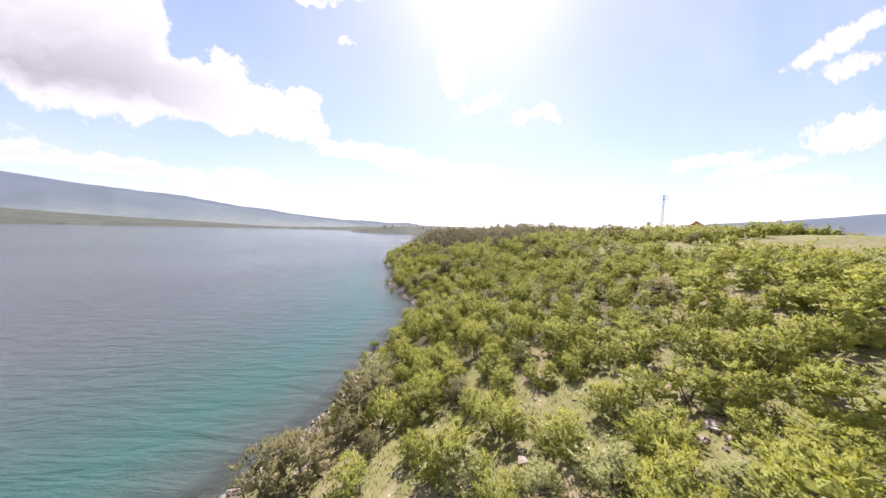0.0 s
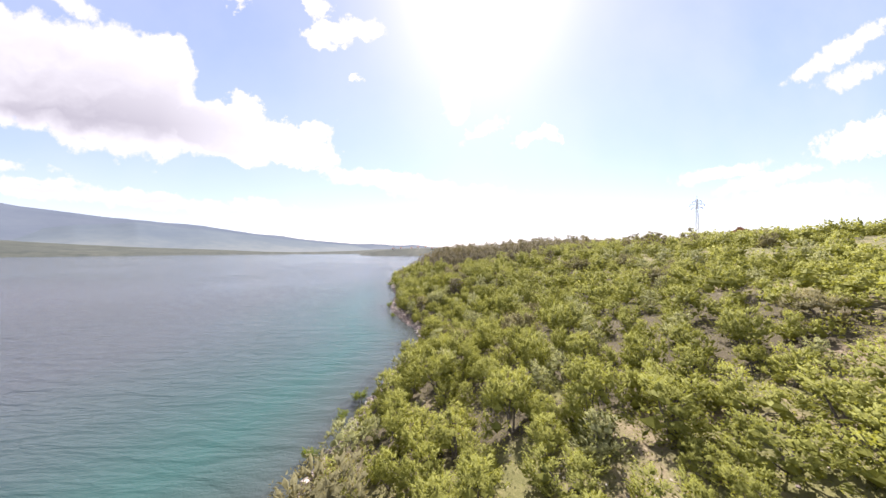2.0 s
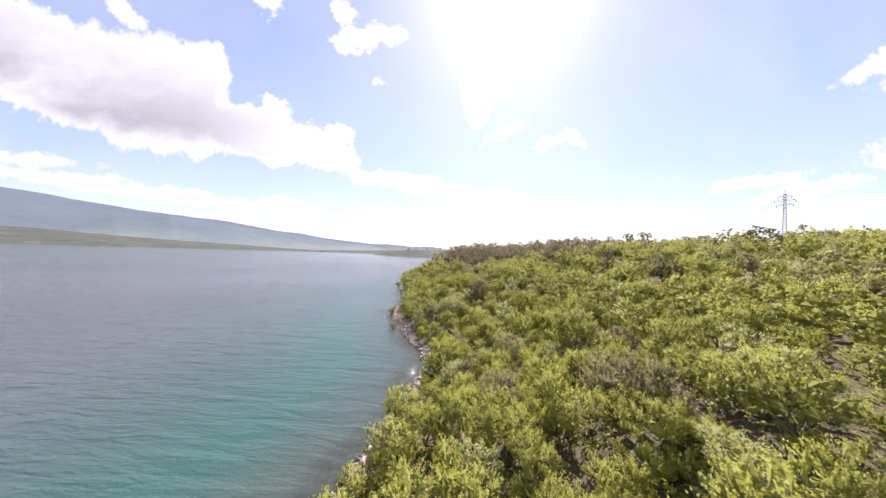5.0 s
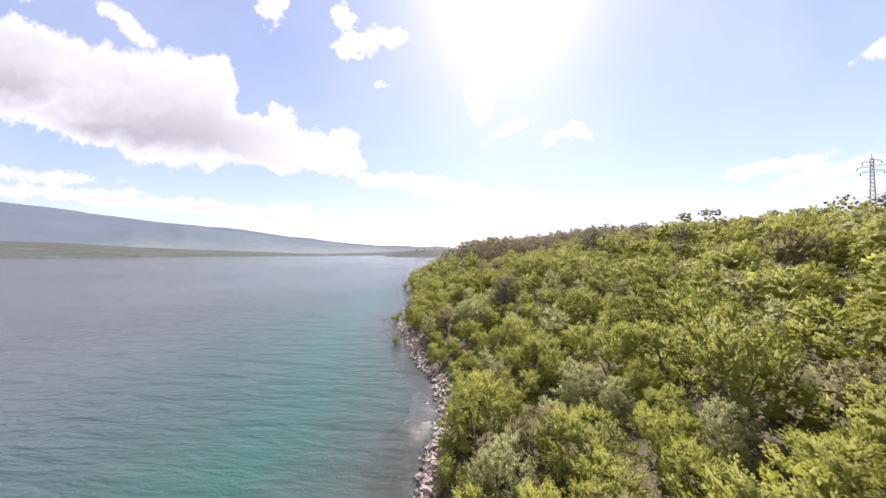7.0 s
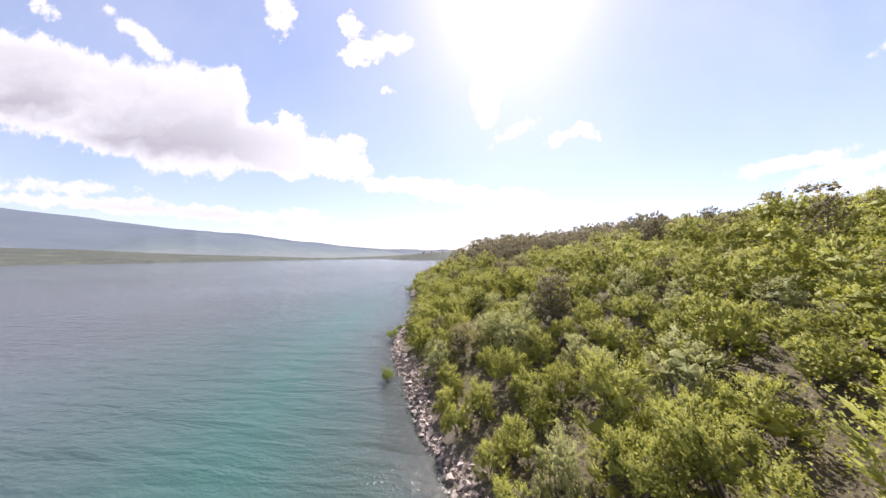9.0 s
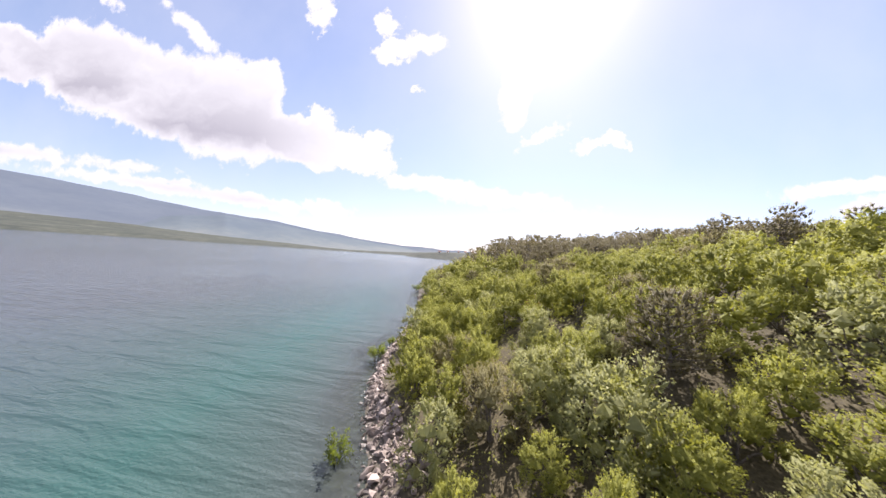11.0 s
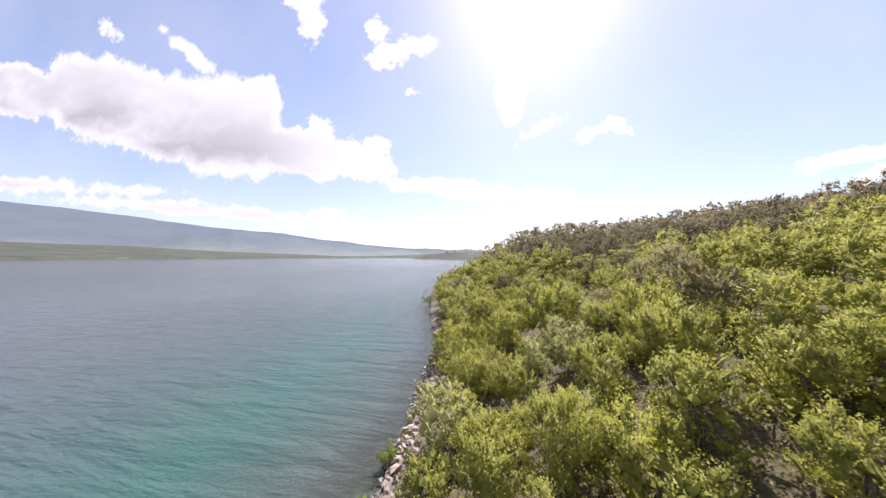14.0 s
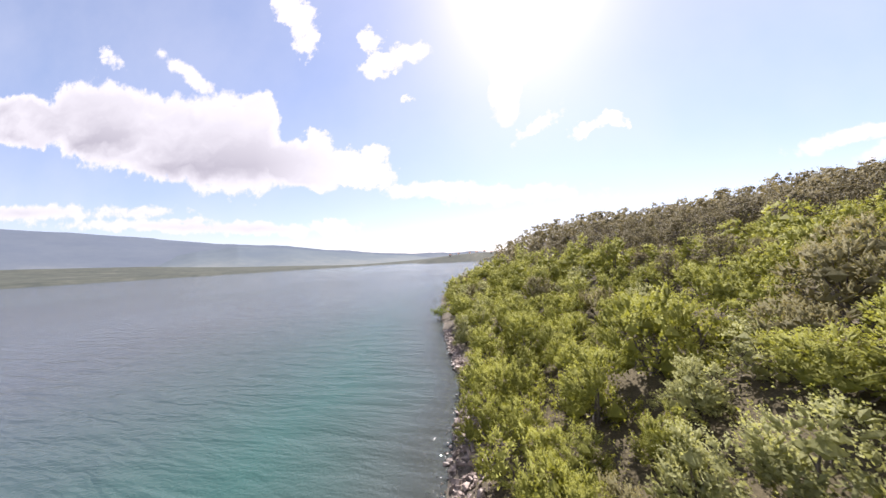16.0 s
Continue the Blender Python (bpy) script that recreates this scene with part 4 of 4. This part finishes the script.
def set_plants():
    rng = np.random.RandomState(11)
    for key, (models, most, full, group) in KINDS.items():
        own = sorted((s for s in spots if s[0] == key), key=lambda s: nearness(s[1], s[2]))
        for i, (_, x, y, s, _) in enumerate(own[:most]):
            models[i % len(models)].place(upright(x, y, rng, s), group, i < full, i > 8 and nearness(x, y, CLOSE) < 4.7)
        vs = []
        if key == "oak":
            # the dark wood behind the plateau
            for _ in range(170):
                x, y = rng.uniform(150, 330), rng.uniform(30, 230)
                if x > 105 + 0.35 * y:
                    vs.append(set_down(models[0].far, np.array(upright(x, y, rng, rng.uniform(1.8, 2.8)))))
        for i, (_, x, y, s, _) in enumerate(own[most:]):
            m = np.array(upright(x, y, rng, s * 1.05))
            shape = models[i % len(models)].mid if i < 340 else models[i % len(models)].far
            vs.append(set_down(shape, m))
        if vs:
            v = np.concatenate([a for a, _ in vs]), np.concatenate([b for _, b in vs])
            names = {"oak": ("woodland", "dense green oak scrub covering the far slope", "woodland"), "silver": ("shrubland", "pale silvery shrubs farther up the slope", "shrubs"),
                     "brown": ("dry_scrub", "dull brown scrub farther up the slope", "scrub"), "pine": ("pine_wood", "dark pine wood on the headland", "pine wood")}[key]
            tagged(new(names[0], leaf_mesh(names[0], v, models[0].mat)), names[1], names[2], kind="stuff")


set_plants()


def set_undergrowth():
    rng = np.random.RandomState(12)
    q = np.array(low)
    d = inland(q[:, 0], q[:, 1])
    q = q[(d > 1.7) & (d < 45)][:1500]
    vs = []
    for i, (x, y, s) in enumerate(q):
        m = np.array(upright(x, y, rng, s * 1.15))
        a, b = oaks[i % len(oaks)].far
        vs.append(set_down((a[: 3 * 115], b[:115]), m))
    v = np.concatenate([a for a, _ in vs]), np.concatenate([b for _, b in vs])
    tagged(new("undergrowth", leaf_mesh("undergrowth", v, OAK)), "low green saplings and brambles between the bushes", "undergrowth", kind="stuff")


set_undergrowth()

# ---- saplings standing in the shallows ----


class Sapling(Plant):
    def __init__(self, seed):
        rng = np.random.RandomState(seed)
        limbs, cs = [], []
        for k in range(9):
            a = k * 0.75 + rng.uniform(-0.2, 0.2)
            tip = Vector((math.cos(a) * rng.uniform(0.3, 0.95), math.sin(a) * rng.uniform(0.3, 0.95), rng.uniform(0.45, 1.25)))
            mid = tip * 0.5 + Vector((0, 0, 0.1))
            limbs.append(([Vector((0, 0, -0.7)), mid, tip], [0.022, 0.015, 0.005]))
            cs += [tuple(mid.lerp(tip, f)) for f in (0.1, 0.4, 0.7, 1.0)]
        self.mat = YOUNG
        self.leafs = crown_of(0.6, leaf_set(rng, np.array(cs), np.full(len(cs), 0.2), 900, 0.14, 0.45))
        self.root, self.used = tagged(new("sapling"), "thin yellow-green willow sapling standing in shallow water", "sapling"), False
        for nm, data in (("stems", limbs_mesh("stems", limbs, 4)), ("leaves", leaf_mesh("leaves", self.leafs, YOUNG))):
            new(nm, data).parent = self.root


def set_saplings():
    model = Sapling(61)
    rng = np.random.RandomState(62)
    for x, y, s in ((-12.8, 67.1, 0.9), (-15.9, 77.3, 1.15), (-25.4, 118.5, 1.6), (-8.7, 34.6, 1.0), (-9.2, 31.8, 0.8), (-9.6, 27.5, 0.8), (-16.3, 81.2, 0.7)):
        model.place(Matrix.LocRotScale((x, y, max(-0.2, float(land(x, y)))), Euler((0, 0, rng.uniform(0, 6))), Vector((s, s, s))), "saplings in the shallows")


set_saplings()

# ---- rocks ----


def hull(rng, sx, sy, sz, n=14):
    bm = bmesh.new()
    for _ in range(n):
        p = rng.normal(size=3)
        p /= np.linalg.norm(p)
        bm.verts.new((p[0] * sx * rng.uniform(0.7, 1.1), p[1] * sy * rng.uniform(0.7, 1.1), p[2] * sz * rng.uniform(0.75, 1)))
    res = bmesh.ops.convex_hull(bm, input=bm.verts)
    bmesh.ops.delete(bm, geom=list({g for g in res["geom_interior"] + res["geom_unused"] if isinstance(g, bmesh.types.BMVert)}), context="VERTS")
    me = bpy.data.meshes.new("rock")
    bm.to_mesh(me)
    bm.free()
    me.materials.append(STONE)
    return me


def set_rocks():
    rng = np.random.RandomState(71)
    models = [hull(rng, 0.5, 0.38, 0.3, 10), hull(rng, 0.46, 0.42, 0.34, 9), hull(rng, 0.64, 0.38, 0.27, 11), hull(rng, 0.48, 0.34, 0.4, 9)]

    def rock(x, y, s, label, group, sink=0.12):
        z = max(float(land(x, y)), -0.25)
        o = new("rock", models[rng.randint(4)])
        o.matrix_world = Matrix.LocRotScale((x, y, z + 0.3 * s - sink * s), Euler((rng.uniform(-0.4, 0.4), rng.uniform(-0.4, 0.4), rng.uniform(0, 6.28))), Vector((s, s * rng.uniform(0.8, 1.2), s * rng.uniform(0.8, 1.15))))
        tagged(o, label, "rock", group)

    # the band along the water; wide heaps where the shore juts out
    near = [p for p in LINE if 12 < p[1] < 112 and p[0] < 0]
    near = np.array(near)
    step = np.r_[0, np.cumsum(np.hypot(*np.diff(near, axis=0).T))]
    made, rest = 0, []
    for k in range(7500):
        f = rng.uniform(0, step[-1])
        x, y = np.interp(f, step, near[:, 0]), np.interp(f, step, near[:, 1])
        heap = 0.44 + 1.1 * math.exp(-((y - 68) / 3.5) ** 2) + 0.9 * math.exp(-((y - 55) / 3) ** 2) + 0.8 * math.exp(-((y - 90) / 4) ** 2) + 0.9 * math.exp(-((y - 19) / 2.5) ** 2)
        off = rng.normal() * 0.6 * heap + 0.52 * heap
        s = 0.24 + 0.52 * rng.rand() ** 2.2
        if off < -0.3:
            s *= 0.7
        if made < 290 and k % 3 and s > 0.4 and y > 16 and off < 2.6:
            rock(x + off, y, s, "angular pale grey limestone rock at the water's edge", "shoreline rocks")
            made += 1
        else:
            rest.append((x + off, y, s * 0.75))
    vs, fs, n = [], [], 0
    base = []
    for m in models:
        v = np.array([tuple(q.co) for q in m.vertices])
        base.append((v, [tuple(p.vertices) for p in m.polygons]))
    # stones strewn over the clearings
    for k in range(1500):
        x, y = rng.uniform(-9, 30), rng.uniform(5, 33)
        if waves(x * 0.35, y * 0.35, 31) < 0.12:
            continue
        rest.append((x, y, 0.1 + 0.3 * rng.rand() ** 3))
    # heaps of stones along the track and by the shore
    for x0, y0, many, spread in ((11.9, 11.1, 26, 0.9), (12.9, 10.2, 26, 0.8), (22.7, 16.6, 18, 1.0), (18.8, 12.3, 18, 0.9), (12.9, 9.0, 14, 0.7), (34, 29, 30, 1.4), (4.2, 11.7, 16, 0.6), (26.4, 20.8, 16, 1.1), (-9.2, 18.9, 45, 0.8), (-3.4, 15.6, 30, 1.6)):
        for k in range(many):
            rest.append((x0 + rng.normal() * spread, y0 + rng.normal() * spread, 0.12 + 0.4 * rng.rand() ** 2))
    px, py = np.array([r[0] for r in rest]), np.array([r[1] for r in rest])
    pz = land(px, py)
    for (x, y, s), z in zip(rest, pz):
        if z < -0.9:
            continue
        v, f = base[rng.randint(4)]
        m = np.array(Euler((rng.uniform(-0.5, 0.5), rng.uniform(-0.5, 0.5), rng.uniform(0, 6.28))).to_matrix()) * s
        vs.append(v @ m.T + [x, y, z + 0.1 * s])
        fs += [tuple(i + n for i in q) for q in f]
        n += len(v)
    tri = [q for q in fs if len(q) == 3]
    tagged(new("loose_stones", mesh_of("loose_stones", np.concatenate(vs), tri, STONE, False)), "small pale limestone stones strewn on shore and slope", "stones", kind="stuff")
    for x, y, s in ((4.2, 12, 0.8), (4.3, 12.6, 0.6), (4.6, 11.6, 0.7), (12.5, 11.4, 0.9), (12.3, 11.1, 0.8), (11.5, 10.9, 0.7), (12.9, 10.7, 1.0), (13.1, 10.4, 0.9), (12.6, 10.6, 0.6), (13.3, 10, 0.6), (13.1, 9.1, 1.0), (18.3, 11.8, 1.1),
                    (18, 11.3, 0.7), (21.5, 15.2, 1.0), (22.7, 14.7, 1.1)):
        rock(x, y, s, "pale limestone boulder half sunk in the grassy slope", "boulders on the slope", 0.3)
    for x, y, s in ((35.1, 30, 2.2), (35.8, 31.3, 1.6), (36.5, 30.4, 1.8), (34.6, 31.1, 1.3), (33.8, 30.2, 1.2)):
        rock(x, y, s, "broad bare limestone slab in the meadow", "boulders on the slope", 0.3)


set_rocks()

# ---- pylon ----


def beam(bm, a, b, w):
    a, b = Vector(a), Vector(b)
    q = (b - a).to_track_quat("Z", "Y")
    ring = []
    for p in (a, b):
        ring.append([bm.verts.new(p + q @ Vector((x * w / 2, y * w / 2, 0))) for x, y in ((-1, -1), (1, -1), (1, 1), (-1, 1))])
    for k in range(4):
        bm.faces.new((ring[0][k], ring[0][(k + 1) % 4], ring[1][(k + 1) % 4], ring[1][k]))
    bm.faces.new(ring[0][::-1])
    bm.faces.new(ring[1])


def part(name, bm, mat, parent, label=""):
    me = bpy.data.meshes.new(name)
    bm.to_mesh(me)
    bm.free()
    me.materials.append(mat)
    o = new(name, me)
    o.parent = parent
    return tagged(o, label)


def build_pylon(x, y, turn):
    root = tagged(new("power_pylon"), "grey steel lattice power pylon on the hilltop", "pylon")
    root.matrix_world = pose(x, y, float(land(x, y)), 0, 0, turn)
    H = 16.6

    def half(z):
        return 0.5 - 0.28 * min(1.0, z / 13.4)

    for sx, sy in ((-1, -1), (1, -1), (1, 1), (-1, 1)):
        bm = bmesh.new()
        beam(bm, (sx * half(0), sy * half(0), -0.3), (sx * 0.22, sy * 0.22, 13.4), 0.1)
        beam(bm, (sx * 0.22, sy * 0.22, 13.4), (sx * 0.19, sy * 0.19, H), 0.1)
        part("leg", bm, STEEL, root)
    zs = [0.3, 1.6, 2.9, 4.1, 5.3, 6.4, 7.5, 8.5, 9.5, 10.4, 11.3, 12.1, 12.9, 13.7, 14.5, 15.3, 16.1, 16.6]
    for (ax, ay), (bx, by) in (((-1, -1), (1, -1)), ((1, -1), (1, 1)), ((1, 1), (-1, 1)), ((-1, 1), (-1, -1))):
        bm = bmesh.new()
        for z0, z1 in zip(zs[:-1], zs[1:]):
            h0, h1 = half(z0), half(z1)
            beam(bm, (ax * h0, ay * h0, z0), (bx * h1, by * h1, z1), 0.06)
            beam(bm, (bx * h0, by * h0, z0), (ax * h1, ay * h1, z1), 0.06)
        part("bracing", bm, STEEL, root)
    for z, s, ln in ((15.8, 1, 1.2), (15.8, -1, 1.2), (14.6, 1, 1.9), (14.6, -1, 1.9), (13.4, 1, 1.5), (13.4, -1, 1.5)):
        bm = bmesh.new()
        for yy in (-0.25, 0.25):
            beam(bm, (0, yy, z), (s * ln, 0, z + 0.1), 0.07)
            beam(bm, (0, yy, z + 0.6), (s * ln, 0, z + 0.1), 0.06)
        arm = part("cross_arm", bm, STEEL, root)
        bm = bmesh.new()
        for k in range(4):
            bmesh.ops.create_cone(bm, cap_ends=True, segments=8, radius1=0.1, radius2=0.05, depth=0.12, matrix=Matrix.Translation((s * ln, 0, z - 0.06 - 0.15 * k)))
        part("insulator", bm, PORCELAIN, arm, "brown porcelain insulator string")
    bm = bmesh.new()
    beam(bm, (0, 0, 16.2), (0, 0, H + 1.2), 0.1)
    part("peak", bm, STEEL, root)


build_pylon(89, 108, -45)

# ---- houses ----


def build_house(x, y, z, w, d, h, turn, label):
    root = tagged(new("house"), label, "house", "scattered houses")
    root.matrix_world = pose(x, y, z, 0, 0, turn)
    bm = bmesh.new()
    bmesh.ops.create_cube(bm, size=1, matrix=Matrix.LocRotScale((0, 0, h / 2 - 0.3), None, Vector((w, d, h + 0.6))))
    part("wall", bm, PLASTER, root)
    bm = bmesh.new()
    o, r = 0.4, 0.42 * d
    pts = [(-w / 2 - o, -d / 2 - o, h - 0.1), (w / 2 + o, -d / 2 - o, h - 0.1), (w / 2 + o, d / 2 + o, h - 0.1), (-w / 2 - o, d / 2 + o, h - 0.1), (-w / 2 - o, 0, h + r), (w / 2 + o, 0, h + r)]
    v = [bm.verts.new(p) for p in pts]
    for f in ((0, 1, 5, 4), (2, 3, 4, 5), (1, 2, 5), (3, 0, 4), (3, 2, 1, 0)):
        bm.faces.new([v[k] for k in f])
    roof = part("roof", bm, TILES, root, "reddish clay tile roof")
    bm = bmesh.new()
    bmesh.ops.create_cube(bm, size=1, matrix=Matrix.LocRotScale((w * 0.25, d * 0.15, h + r * 0.9), None, Vector((0.5, 0.5, 1.2))))
    part("chimney", bm, PLASTER, roof)
    for sx in (-0.28, 0.28):
        bm = bmesh.new()
        bmesh.ops.create_cube(bm, size=1, matrix=Matrix.LocRotScale((sx * w, -d / 2, h * 0.55), None, Vector((1.0, 0.12, 1.2))))
        part("window", bm, GLASS, root)
    bm = bmesh.new()
    bmesh.ops.create_cube(bm, size=1, matrix=Matrix.LocRotScale((0, -d / 2, 1.0), None, Vector((1.0, 0.14, 2.0))))
    part("door", bm, TILES, root)


build_house(97, 101, float(land(97, 101)), 7.5, 6, 3.0, 40, "small pale house with a tiled roof on the hilltop")
build_house(118, 100, float(land(118, 100)), 9, 6.5, 3.0, 60, "low pale house with a reddish roof behind the plateau")
rngh = np.random.RandomState(81)
for k in range(9):
    hx, hy = -250 + 34 * k + rngh.uniform(-12, 12), 1150 + rngh.uniform(-30, 60)
    hz = float(land(hx, hy))
    if hz > 3:
        build_house(hx, hy, hz, rngh.uniform(7, 9), rngh.uniform(6, 8), rngh.uniform(3, 4.5), rngh.uniform(-30, 30), "pale village house on the wooded promontory across the water")

# ---- grass ----


def set_grass():
    rng = np.random.RandomState(91)
    n = 26000
    x, y = rng.uniform(-9, 34, n), rng.uniform(4, 46, n)
    keep = (inland(x, y) > 1.6) & ((y < 24) | (rng.rand(n) < 0.3)) & (waves(x * 0.5, y * 0.5, 33) > -0.35)
    x, y = x[keep], y[keep]
    z = land(x, y)
    n = len(x)
    c = np.stack([x, y, z - 0.02], -1)
    vs = []
    for b in range(4):
        a = rng.uniform(0, 6.28, n)
        h = rng.uniform(0.06, 0.17, n)
        tip = c + np.stack([np.cos(a) * h * 0.6, np.sin(a) * h * 0.6, h], -1)
        wd = np.stack([-np.sin(a), np.cos(a), 0 * a], -1) * 0.025
        vs.append(np.stack([c - wd, c + wd, tip], 1))
    v = np.concatenate(vs).reshape(-1, 3)
    tagged(new("grass", mesh_of("grass", v, np.arange(len(v)).reshape(-1, 3), GRASS, False)), "sparse yellow-green grass between the bushes", "grass", kind="stuff")


set_grass()
